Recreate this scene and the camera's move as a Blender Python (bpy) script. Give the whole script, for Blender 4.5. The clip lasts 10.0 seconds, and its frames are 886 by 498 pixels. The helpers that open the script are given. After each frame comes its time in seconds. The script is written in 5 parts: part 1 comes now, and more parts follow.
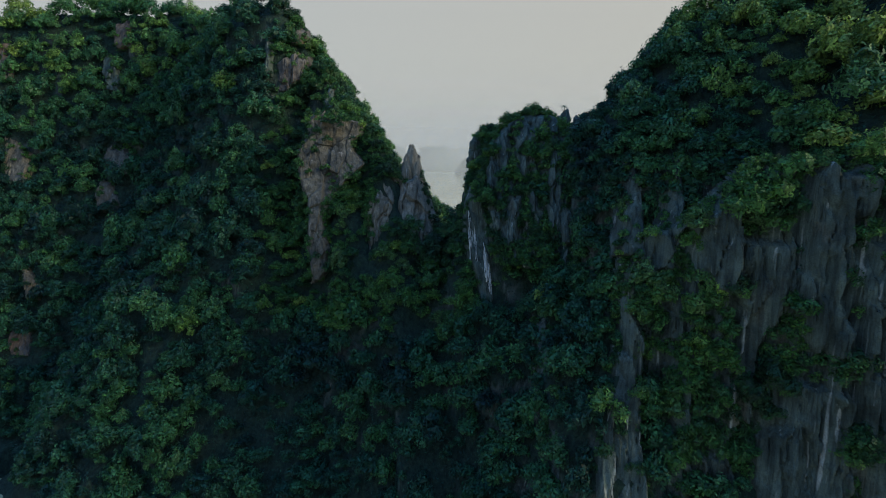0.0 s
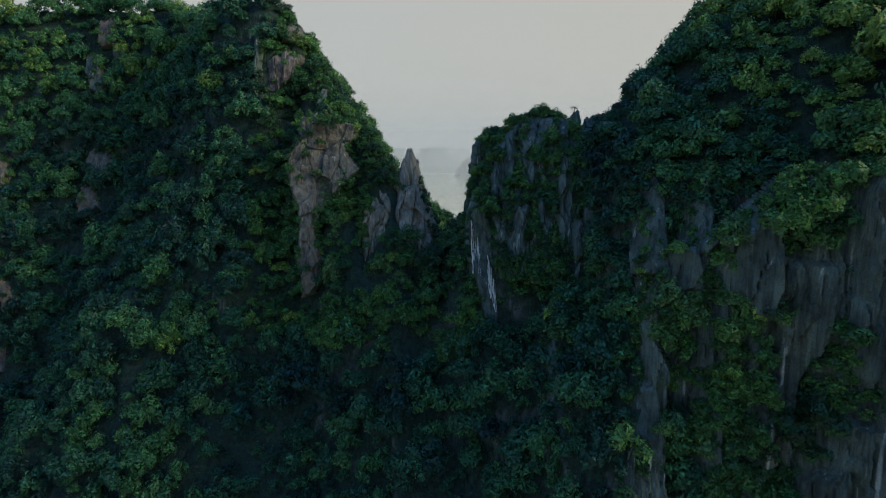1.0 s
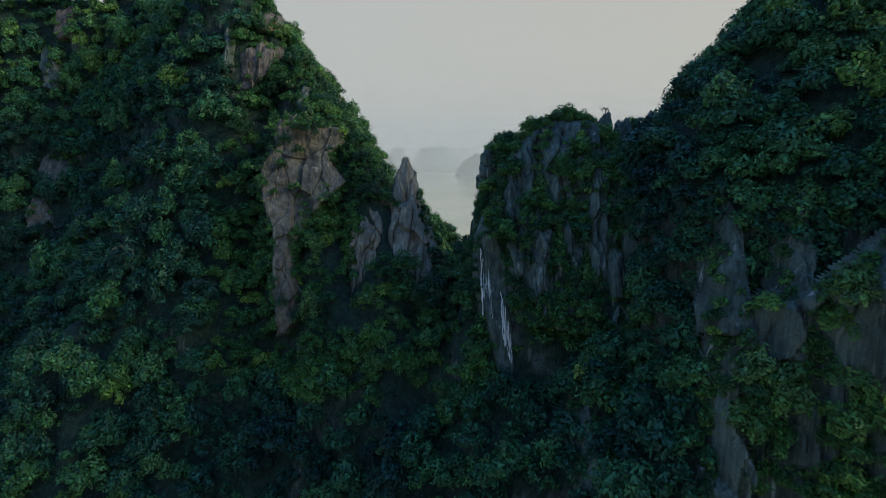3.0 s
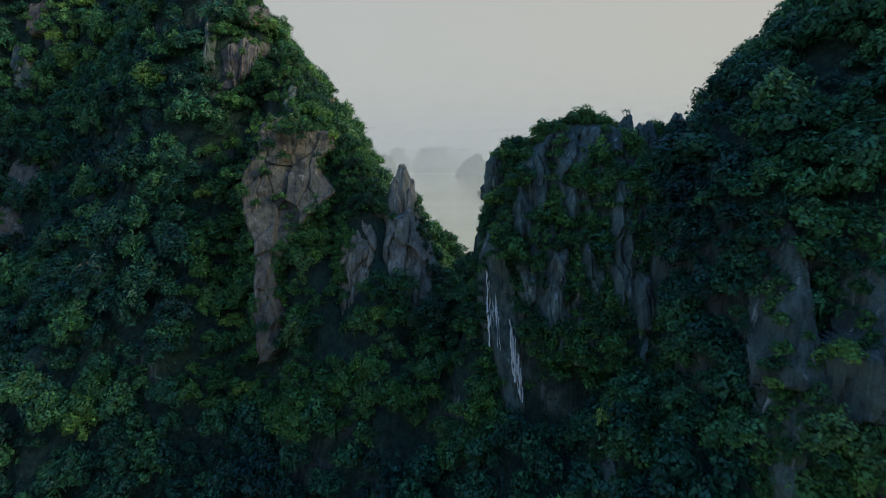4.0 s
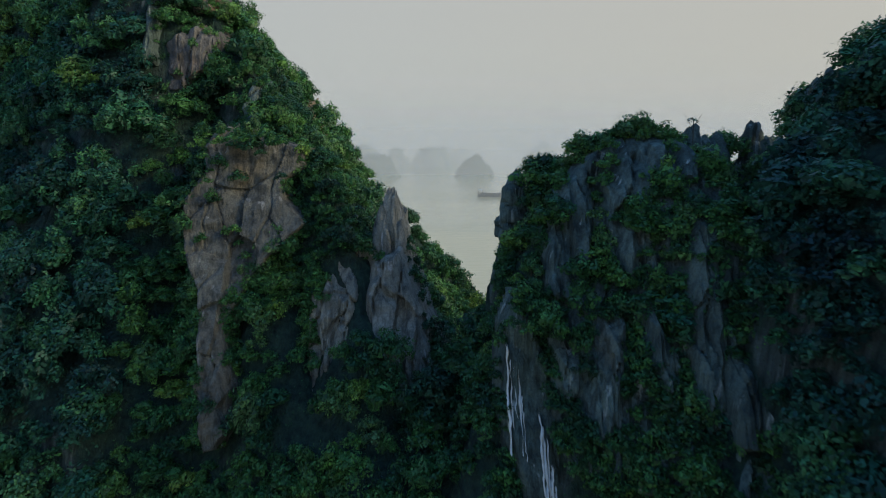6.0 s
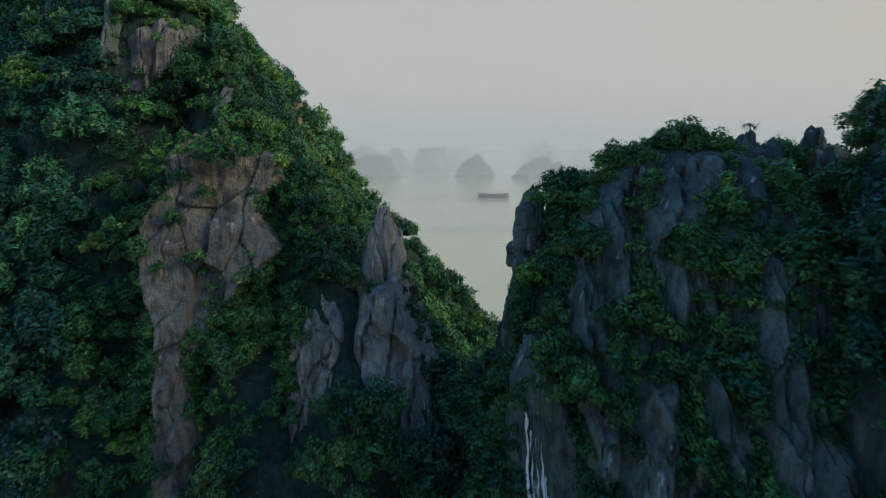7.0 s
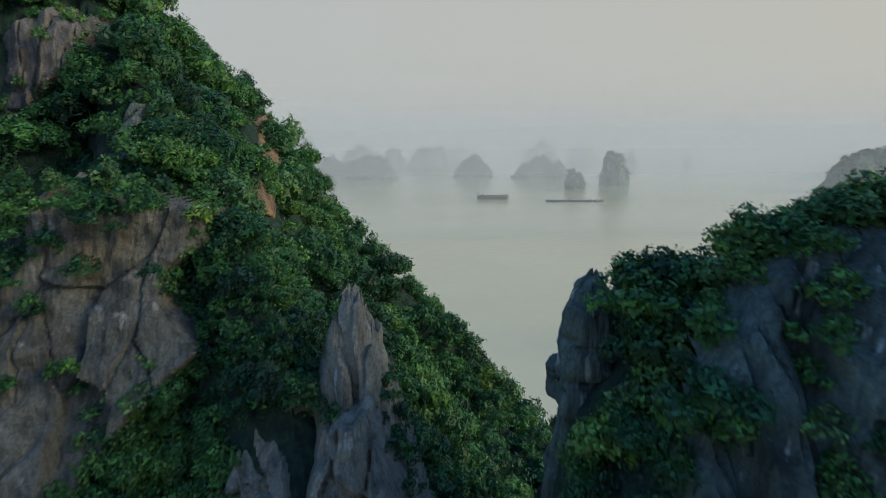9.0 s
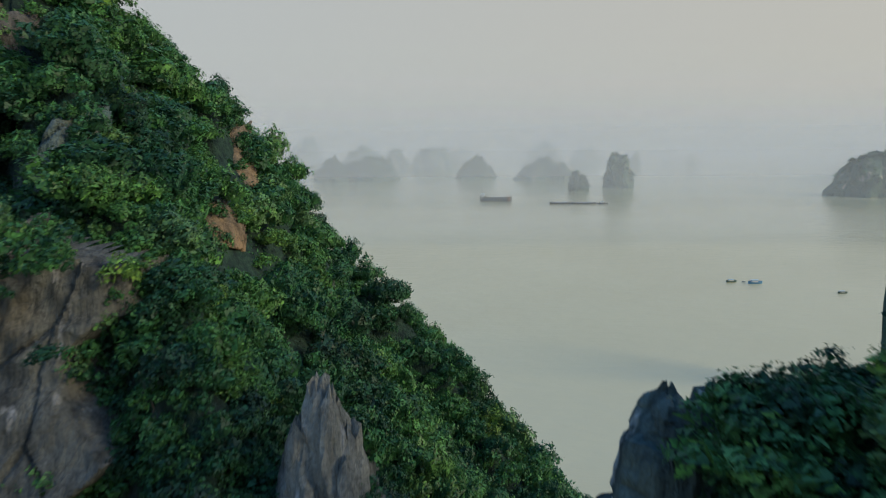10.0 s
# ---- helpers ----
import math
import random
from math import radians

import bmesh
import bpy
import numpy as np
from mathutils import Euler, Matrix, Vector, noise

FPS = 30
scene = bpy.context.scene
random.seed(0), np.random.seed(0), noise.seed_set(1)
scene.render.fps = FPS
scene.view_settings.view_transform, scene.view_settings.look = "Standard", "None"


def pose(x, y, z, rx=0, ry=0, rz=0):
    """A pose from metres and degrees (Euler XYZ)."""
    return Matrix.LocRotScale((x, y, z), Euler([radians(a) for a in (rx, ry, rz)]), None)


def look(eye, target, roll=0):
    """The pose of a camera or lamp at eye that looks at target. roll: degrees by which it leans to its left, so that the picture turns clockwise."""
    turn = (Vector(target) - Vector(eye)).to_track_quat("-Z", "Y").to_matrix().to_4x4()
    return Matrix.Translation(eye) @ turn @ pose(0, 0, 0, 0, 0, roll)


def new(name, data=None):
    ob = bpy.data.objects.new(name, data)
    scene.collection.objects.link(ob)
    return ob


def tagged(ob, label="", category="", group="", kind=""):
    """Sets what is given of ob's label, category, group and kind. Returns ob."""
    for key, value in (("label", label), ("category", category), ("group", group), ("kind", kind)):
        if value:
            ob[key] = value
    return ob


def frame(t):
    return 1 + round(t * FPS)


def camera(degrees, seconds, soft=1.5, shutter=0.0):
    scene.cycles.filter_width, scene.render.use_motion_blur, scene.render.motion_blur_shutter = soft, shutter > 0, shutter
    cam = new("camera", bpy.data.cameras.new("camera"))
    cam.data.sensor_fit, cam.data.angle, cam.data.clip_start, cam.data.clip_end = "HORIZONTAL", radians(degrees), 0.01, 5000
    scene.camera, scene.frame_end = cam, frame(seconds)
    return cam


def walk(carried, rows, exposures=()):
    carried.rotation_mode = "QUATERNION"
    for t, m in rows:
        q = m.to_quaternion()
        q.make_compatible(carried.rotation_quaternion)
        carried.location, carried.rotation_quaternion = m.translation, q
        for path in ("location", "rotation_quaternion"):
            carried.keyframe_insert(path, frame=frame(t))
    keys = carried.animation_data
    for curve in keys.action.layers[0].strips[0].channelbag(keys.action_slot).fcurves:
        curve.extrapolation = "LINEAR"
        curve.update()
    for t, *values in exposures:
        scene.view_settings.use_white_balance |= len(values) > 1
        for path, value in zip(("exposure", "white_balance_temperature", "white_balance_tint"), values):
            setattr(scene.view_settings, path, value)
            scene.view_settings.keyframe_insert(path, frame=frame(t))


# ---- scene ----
cam = camera(72.0, 10.0, soft=1.1, shutter=0.5)
PATH = [
    (0, (0.757, 0.387, 100.643), (0.749, 2.359, 100.309), 0.4),
    (0.5, (0.58, 6.25, 100.998), (0.573, 8.222, 100.666), 0.4),
    (1, (0.577, 12.101, 101.423), (0.569, 14.073, 101.092), 0.4),
    (1.5, (0.468, 18.491, 101.89), (0.459, 20.464, 101.558), 0.4),
    (2, (0.371, 24.704, 102.369), (0.362, 26.676, 102.035), 0.4),
    (2.5, (0.106, 31.464, 102.914), (0.098, 33.436, 102.58), 0.4),
    (4, (-0.259, 51.679, 104.632), (-0.267, 53.65, 104.297), 0.4),
    (4.5, (-0.467, 58.718, 105.32), (-0.472, 60.69, 104.985), 0.5),
    (5, (-0.51, 65.493, 106.027), (-0.516, 67.464, 105.69), 0.4),
    (5.5, (-0.635, 72.724, 106.717), (-0.64, 74.695, 106.381), 0.4),
    (7, (-1.013, 94.183, 108.671), (-1.019, 96.154, 108.334), 0.1),
    (7.5, (-1.124, 101.481, 109.509), (-1.126, 103.453, 109.174), 0.1),
    (8, (-1.142, 108.242, 110.483), (-1.144, 110.214, 110.146), -0.0),
    (8.5, (-1.208, 115.455, 111.558), (-1.209, 117.427, 111.22), -0.2),
    (9, (-1.177, 122.151, 112.687), (-1.179, 124.121, 112.346), -0.4),
    (9.5, (-1.154, 129.467, 113.831), (-1.159, 131.438, 113.491), -0.3),
    (10, (-1.093, 136.228, 114.96), (-1.103, 138.199, 114.62), -0.3),
]
walk(cam, [(t, look(eye, target, roll)) for t, eye, target, roll in PATH])

# ---- world, sun, exposure ----
world = bpy.data.worlds.new("hazy_sky")
scene.world = world
world.use_nodes = True
wt = world.node_tree
wt.nodes.clear()
SUN_TO = Vector((0.86, -0.30, 0.42)).normalized()
sky = wt.nodes.new("ShaderNodeTexSky")
sky.sky_type, sky.sun_disc = "NISHITA", False
sky.sun_elevation = math.asin(SUN_TO.z)
sky.sun_rotation = math.atan2(SUN_TO.x, SUN_TO.y)
sky.air_density, sky.dust_density, sky.ozone_density = 1.5, 1.0, 3.0
sky_bg = wt.nodes.new("ShaderNodeBackground")
sky_bg.inputs["Strength"].default_value = 0.15
haze_bg = wt.nodes.new("ShaderNodeBackground")
coord = wt.nodes.new("ShaderNodeTexCoord")
split = wt.nodes.new("ShaderNodeSeparateXYZ")
tone = wt.nodes.new("ShaderNodeValToRGB")
tone.color_ramp.elements[0].position, tone.color_ramp.elements[0].color = 0.0, (0.505, 0.51, 0.475, 1)
tone.color_ramp.elements[1].position, tone.color_ramp.elements[1].color = 0.26, (0.49, 0.50, 0.47, 1)
zenith = tone.color_ramp.elements.new(0.75)
zenith.color = (0.21, 0.71, 1.65, 1)
veil = wt.nodes.new("ShaderNodeMapRange")
veil.inputs["From Min"].default_value, veil.inputs["From Max"].default_value = 0.26, 0.8
veil.inputs["To Min"].default_value, veil.inputs["To Max"].default_value = 0.97, 0.5
mixed = wt.nodes.new("ShaderNodeMixShader")
out = wt.nodes.new("ShaderNodeOutputWorld")
wt.links.new(coord.outputs["Generated"], split.inputs[0])
wt.links.new(split.outputs["Z"], tone.inputs["Fac"])
wt.links.new(split.outputs["Z"], veil.inputs["Value"])
side = wt.nodes.new("ShaderNodeMapRange")
side.inputs["From Min"].default_value, side.inputs["From Max"].default_value = -0.5, 0.6
warmth = wt.nodes.new("ShaderNodeMix")
warmth.data_type = "RGBA"
warmth.inputs["A"].default_value, warmth.inputs["B"].default_value = (0.945, 0.985, 1.055, 1), (1.04, 1.0, 0.965, 1)
hazed = wt.nodes.new("ShaderNodeMix")
hazed.data_type, hazed.blend_type = "RGBA", "MULTIPLY"
hazed.inputs["Factor"].default_value = 1.0
wt.links.new(split.outputs["X"], side.inputs["Value"])
wt.links.new(side.outputs["Result"], warmth.inputs["Factor"])
wt.links.new(tone.outputs["Color"], hazed.inputs["A"])
wt.links.new(warmth.outputs["Result"], hazed.inputs["B"])
wt.links.new(hazed.outputs["Result"], haze_bg.inputs["Color"])
wt.links.new(sky.outputs["Color"], sky_bg.inputs["Color"])
wt.links.new(veil.outputs["Result"], mixed.inputs["Fac"])
wt.links.new(sky_bg.outputs[0], mixed.inputs[1])
wt.links.new(haze_bg.outputs[0], mixed.inputs[2])
wt.links.new(mixed.outputs[0], out.inputs["Surface"])

sun = new("sun", bpy.data.lights.new("sun", "SUN"))
sun.data.energy, sun.data.angle, sun.data.color = 4.1, radians(20), (1.0, 0.83, 0.55)
sun.matrix_world = look(SUN_TO * 900, (0, 0, 0))


# ---- small numpy noise ----
TABLE = np.random.RandomState(7).rand(4096)


def vnoise(p, seed=0):
    """Smooth value noise, 0 to 1, at the points p (n x 3)."""
    c = np.floor(p).astype(np.int64)
    f = p - c
    f = f * f * (3 - 2 * f)
    r = np.zeros(len(p))
    for dx in (0, 1):
        for dy in (0, 1):
            for dz in (0, 1):
                h = (c[:, 0] + dx) * 73856093 ^ (c[:, 1] + dy) * 19349663 ^ (c[:, 2] + dz) * 83492791 ^ (seed * 2654435)
                wgt = (f[:, 0] if dx else 1 - f[:, 0]) * (f[:, 1] if dy else 1 - f[:, 1]) * (f[:, 2] if dz else 1 - f[:, 2])
                r += wgt * TABLE[(h ^ (h >> 13)) & 4095]
    return r


def fbm(p, octaves=4, seed=0):
    r, a, s = np.zeros(len(p)), 0.5, 1.0
    for i in range(octaves):
        r += a * (vnoise(p * s, seed + i) - 0.5)
        a, s = a * 0.5, s * 2.03
    return r


# ---- materials ----
def material(name):
    m = bpy.data.materials.new(name)
    m.use_nodes = True
    return m, m.node_tree.nodes, m.node_tree.links, m.node_tree.nodes["Principled BSDF"]


def ramp(nodes, stops):
    r = nodes.new("ShaderNodeValToRGB")
    while len(r.color_ramp.elements) < len(stops):
        r.color_ramp.elements.new(0.5)
    for e, (at, c) in zip(r.color_ramp.elements, stops):
        e.position, e.color = at, (*c, 1)
    return r


def noise_node(nodes, links, scale, detail, stretch=(1, 1, 1), source="Position", rough=0.55):
    geo = nodes.new("ShaderNodeNewGeometry")
    mp = nodes.new("ShaderNodeMapping")
    mp.inputs["Scale"].default_value = stretch
    links.new(geo.outputs[source], mp.inputs["Vector"])
    n = nodes.new("ShaderNodeTexNoise")
    n.inputs["Scale"].default_value, n.inputs["Detail"].default_value, n.inputs["Roughness"].default_value = scale, detail, rough
    links.new(mp.outputs[0], n.inputs["Vector"])
    return n


def blend(nodes, links, fac, a, b, how="MIX"):
    m = nodes.new("ShaderNodeMix")
    m.data_type, m.blend_type = "RGBA", how
    for sock, v in ((m.inputs["Factor"], fac), (m.inputs["A"], a), (m.inputs["B"], b)):
        if hasattr(v, "links"):
            links.new(v, sock)
        else:
            sock.default_value = v if not isinstance(v, tuple) else (*v, 1)
    return m.outputs["Result"]


def limestone(name, base, dark, ochre, ochre_share=0.5, pale=(0.42, 0.43, 0.43)):
    """Weathered karst limestone: broad tone, vertical rain streaks, ochre patches, black algae, fine pits."""
    m, nodes, links, bsdf = material(name)
    broad = noise_node(nodes, links, 0.16, 5)
    r1 = ramp(nodes, ((0.3, dark), (0.62, base)))
    links.new(broad.outputs["Fac"], r1.inputs[0])
    warm = noise_node(nodes, links, 0.11, 4, (1, 1, 0.6))
    r2 = ramp(nodes, ((1.0 - ochre_share, (0, 0, 0)), (1.18 - ochre_share, (1, 1, 1))))
    links.new(warm.outputs["Fac"], r2.inputs[0])
    c = blend(nodes, links, r2.outputs["Color"], r1.outputs["Color"], ochre)
    streak = noise_node(nodes, links, 1.1, 5, (1, 1, 0.07), rough=0.6)
    r3 = ramp(nodes, ((0.35, (0.35, 0.37, 0.40)), (0.55, (1, 1, 1))))
    links.new(streak.outputs["Fac"], r3.inputs[0])
    c = blend(nodes, links, 0.85, c, r3.outputs["Color"], "MULTIPLY")
    drip = noise_node(nodes, links, 0.75, 3, (1, 1, 0.045))
    r4 = ramp(nodes, ((0.63, (0, 0, 0)), (0.72, (1, 1, 1))))
    links.new(drip.outputs["Fac"], r4.inputs[0])
    c = blend(nodes, links, r4.outputs["Color"], c, pale)
    grain = noise_node(nodes, links, 4.0, 8)
    r5 = ramp(nodes, ((0.3, (0.68, 0.68, 0.70)), (0.7, (1.12, 1.11, 1.09))))
    links.new(grain.outputs["Fac"], r5.inputs[0])
    c = blend(nodes, links, 1.0, c, r5.outputs["Color"], "MULTIPLY")
    wob = noise_node(nodes, links, 0.5, 4)
    geo = nodes.new("ShaderNodeNewGeometry")
    bent = nodes.new("ShaderNodeVectorMath")
    bent.operation = "MULTIPLY_ADD"
    links.new(wob.outputs["Color"], bent.inputs[0])
    bent.inputs[1].default_value = (6.0, 6.0, 6.0)
    links.new(geo.outputs["Position"], bent.inputs[2])
    tall = nodes.new("ShaderNodeMapping")
    tall.inputs["Scale"].default_value = (0.33, 0.33, 0.15)
    links.new(bent.outputs[0], tall.inputs["Vector"])
    cells_ = nodes.new("ShaderNodeTexVoronoi")
    cells_.feature = "DISTANCE_TO_EDGE"
    cells_.inputs["Scale"].default_value = 1.0
    links.new(tall.outputs[0], cells_.inputs["Vector"])
    r6 = ramp(nodes, ((0.0, (0.25, 0.25, 0.25)), (0.028, (1, 1, 1))))
    links.new(cells_.outputs["Distance"], r6.inputs[0])
    c = blend(nodes, links, 0.45, c, r6.outputs["Color"], "MULTIPLY")
    links.new(c, bsdf.inputs["Base Color"])
    bsdf.inputs["Roughness"].default_value = 0.9
    bsdf.inputs["Specular IOR Level"].default_value = 0.2
    rock_relief = noise_node(nodes, links, 1.6, 9, (1, 1, 0.35), rough=0.65)
    runnels = noise_node(nodes, links, 3.2, 6, (1, 1, 0.09), rough=0.6)
    both = nodes.new("ShaderNodeMath")
    both.operation = "ADD"
    links.new(rock_relief.outputs["Fac"], both.inputs[0])
    links.new(runnels.outputs["Fac"], both.inputs[1])
    bump = nodes.new("ShaderNodeBump")
    bump.inputs["Strength"].default_value, bump.inputs["Distance"].default_value = 0.9, 0.5
    links.new(both.outputs[0], bump.inputs["Height"])
    links.new(bump.outputs[0], bsdf.inputs["Normal"])
    return m


ROCK_WARM = limestone("warm_limestone", (0.150, 0.156, 0.136), (0.070, 0.075, 0.070), (0.185, 0.156, 0.102), 0.48, (0.28, 0.28, 0.26))
ROCK_GREY = limestone("grey_limestone", (0.108, 0.158, 0.146), (0.034, 0.053, 0.052), (0.142, 0.150, 0.120), 0.40, (0.32, 0.375, 0.37))
ROCK_PALE = limestone("pale_limestone", (0.270, 0.276, 0.238), (0.125, 0.136, 0.124), (0.215, 0.205, 0.160), 0.36, (0.36, 0.37, 0.37))
ROCK_RED = limestone("rusty_limestone", (0.140, 0.140, 0.134), (0.070, 0.073, 0.074), (0.21, 0.140, 0.092), 0.50, (0.24, 0.22, 0.20))

ROCK_OCHRE = limestone("ochre_limestone", (0.185, 0.150, 0.104), (0.095, 0.082, 0.064), (0.225, 0.160, 0.096), 0.5, (0.30, 0.24, 0.17))


def ground_material():
    """Bare limestone where the slope is steep; elsewhere mossy soil, darkened to give the tree gaps their shade."""
    m = limestone("rock_and_shaded_soil", (0.078, 0.108, 0.102), (0.032, 0.048, 0.048), (0.115, 0.118, 0.092), 0.28, (0.21, 0.24, 0.23))
    nodes, links = m.node_tree.nodes, m.node_tree.links
    bsdf = nodes["Principled BSDF"]
    stone = bsdf.inputs["Base Color"].links[0].from_socket
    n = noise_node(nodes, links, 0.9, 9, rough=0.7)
    # Near-black: the shade between trees is put into the soil colour.
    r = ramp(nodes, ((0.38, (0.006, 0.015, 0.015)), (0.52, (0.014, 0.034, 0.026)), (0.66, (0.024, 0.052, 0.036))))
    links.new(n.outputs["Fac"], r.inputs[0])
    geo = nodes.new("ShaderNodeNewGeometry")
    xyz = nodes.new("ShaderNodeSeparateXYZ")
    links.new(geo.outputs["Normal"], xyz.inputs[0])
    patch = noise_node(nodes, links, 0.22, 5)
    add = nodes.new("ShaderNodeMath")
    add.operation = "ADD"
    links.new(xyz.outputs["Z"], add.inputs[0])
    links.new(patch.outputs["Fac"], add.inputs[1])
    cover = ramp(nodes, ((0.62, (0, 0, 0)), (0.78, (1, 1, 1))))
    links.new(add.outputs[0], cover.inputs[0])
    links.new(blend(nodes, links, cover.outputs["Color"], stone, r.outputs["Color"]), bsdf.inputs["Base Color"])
    return m


GROUND = ground_material()


def leaf_material(name, stops, spread, leaflet):
    """Leaves: one tint a tree (its own attribute plus the object's random), small change leaf by leaf, some light let through."""
    m, nodes, links, bsdf = material(name)
    tint = nodes.new("ShaderNodeAttribute")
    tint.attribute_name = "tint"
    info = nodes.new("ShaderNodeObjectInfo")
    geo = nodes.new("ShaderNodeNewGeometry")
    add = nodes.new("ShaderNodeMath")
    add.operation = "ADD"
    links.new(tint.outputs["Fac"], add.inputs[0])
    own_share = nodes.new("ShaderNodeMath")
    own_share.operation = "MULTIPLY"
    own_share.inputs[1].default_value = spread
    links.new(info.outputs["Random"], own_share.inputs[0])
    links.new(own_share.outputs[0], add.inputs[1])
    wrap = nodes.new("ShaderNodeClamp")
    links.new(add.outputs[0], wrap.inputs[0])
    r = ramp(nodes, stops)
    links.new(wrap.outputs[0], r.inputs[0])
    own = ramp(nodes, ((0.0, (0.55, 0.57, 0.60)), (0.6, (1.0, 1.0, 1.0)), (1.0, (1.6, 1.55, 1.3))))
    links.new(geo.outputs["Random Per Island"], own.inputs[0])
    c = blend(nodes, links, 1.0, r.outputs["Color"], own.outputs["Color"], "MULTIPLY")
    # Patchy multiplier paints dark gaps and lit leaflets onto each blade.
    grain = noise_node(nodes, links, 2.2, 4, rough=0.7)
    r2 = ramp(nodes, ((0.34, (0.42, 0.44, 0.48)), (0.5, (1.0, 1.0, 1.0)), (0.66, (1.65, 1.6, 1.35))))
    links.new(grain.outputs["Fac"], r2.inputs[0])
    c = blend(nodes, links, 1.0, c, r2.outputs["Color"], "MULTIPLY")
    links.new(c, bsdf.inputs["Base Color"])
    bsdf.inputs["Roughness"].default_value = 0.55
    bsdf.inputs["Specular IOR Level"].default_value = 0.25
    thin = nodes.new("ShaderNodeBsdfTranslucent")
    links.new(c, thin.inputs["Color"])
    mx = nodes.new("ShaderNodeMixShader")
    mx.inputs["Fac"].default_value = 0.2
    links.new(bsdf.outputs[0], mx.inputs[1])
    links.new(thin.outputs[0], mx.inputs[2])
    # each blade is a spray of leaflets with gaps between them
    cells_ = nodes.new("ShaderNodeTexVoronoi")
    cells_.inputs["Scale"].default_value = leaflet
    links.new(geo.outputs["Position"], cells_.inputs["Vector"])
    gap = nodes.new("ShaderNodeMath")
    gap.operation = "GREATER_THAN"
    gap.inputs[1].default_value = 0.56
    links.new(cells_.outputs["Distance"], gap.inputs[0])
    clear = nodes.new("ShaderNodeBsdfTransparent")
    spray = nodes.new("ShaderNodeMixShader")
    links.new(gap.outputs[0], spray.inputs["Fac"])
    links.new(mx.outputs[0], spray.inputs[1])
    links.new(clear.outputs[0], spray.inputs[2])
    links.new(spray.outputs[0], nodes["Material Output"].inputs["Surface"])
    return m


# Bluer, darker leaf colour: distance haze and slope shade are mixed in.
HAZED_GREENS = (
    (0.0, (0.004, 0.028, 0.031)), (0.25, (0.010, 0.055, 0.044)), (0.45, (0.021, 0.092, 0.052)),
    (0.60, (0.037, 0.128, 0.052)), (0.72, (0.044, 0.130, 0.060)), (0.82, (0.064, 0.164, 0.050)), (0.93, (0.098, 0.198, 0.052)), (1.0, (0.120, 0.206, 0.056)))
# The same leaves without that haze, for the nearer slopes.
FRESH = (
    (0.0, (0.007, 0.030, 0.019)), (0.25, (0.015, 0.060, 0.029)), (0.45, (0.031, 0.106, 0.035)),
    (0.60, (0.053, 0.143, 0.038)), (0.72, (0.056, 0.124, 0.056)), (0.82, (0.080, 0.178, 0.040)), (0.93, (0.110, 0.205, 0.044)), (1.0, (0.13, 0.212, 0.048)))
LEAF_HAZED = leaf_material("hazed_foliage", HAZED_GREENS, 0.0, 2.1)
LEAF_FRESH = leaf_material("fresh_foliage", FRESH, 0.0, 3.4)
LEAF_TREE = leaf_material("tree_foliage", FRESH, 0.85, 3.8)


def bark_material():
    m, nodes, links, bsdf = material("bark")
    n = noise_node(nodes, links, 3, 6, (1, 1, 0.3))
    r = ramp(nodes, ((0.3, (0.03, 0.028, 0.024)), (0.7, (0.085, 0.078, 0.066))))
    links.new(n.outputs["Fac"], r.inputs[0])
    links.new(r.outputs["Color"], bsdf.inputs["Base Color"])
    bsdf.inputs["Roughness"].default_value = 0.9
    return m


BARK = bark_material()


def water_material():
    m, nodes, links, bsdf = material("calm_sea")
    n = noise_node(nodes, links, 0.004, 4)
    r = ramp(nodes, ((0.35, (0.370, 0.345, 0.215)), (0.65, (0.395, 0.372, 0.236))))
    links.new(n.outputs["Fac"], r.inputs[0])
    links.new(r.outputs["Color"], bsdf.inputs["Base Color"])
    bsdf.inputs["Roughness"].default_value = 0.16
    bsdf.inputs["IOR"].default_value = 1.33
    w = noise_node(nodes, links, 0.12, 6, (0.45, 1, 1))
    bump = nodes.new("ShaderNodeBump")
    bump.inputs["Strength"].default_value, bump.inputs["Distance"].default_value = 0.35, 1.2
    links.new(w.outputs["Fac"], bump.inputs["Height"])
    links.new(bump.outputs[0], bsdf.inputs["Normal"])
    return m


WATER = water_material()


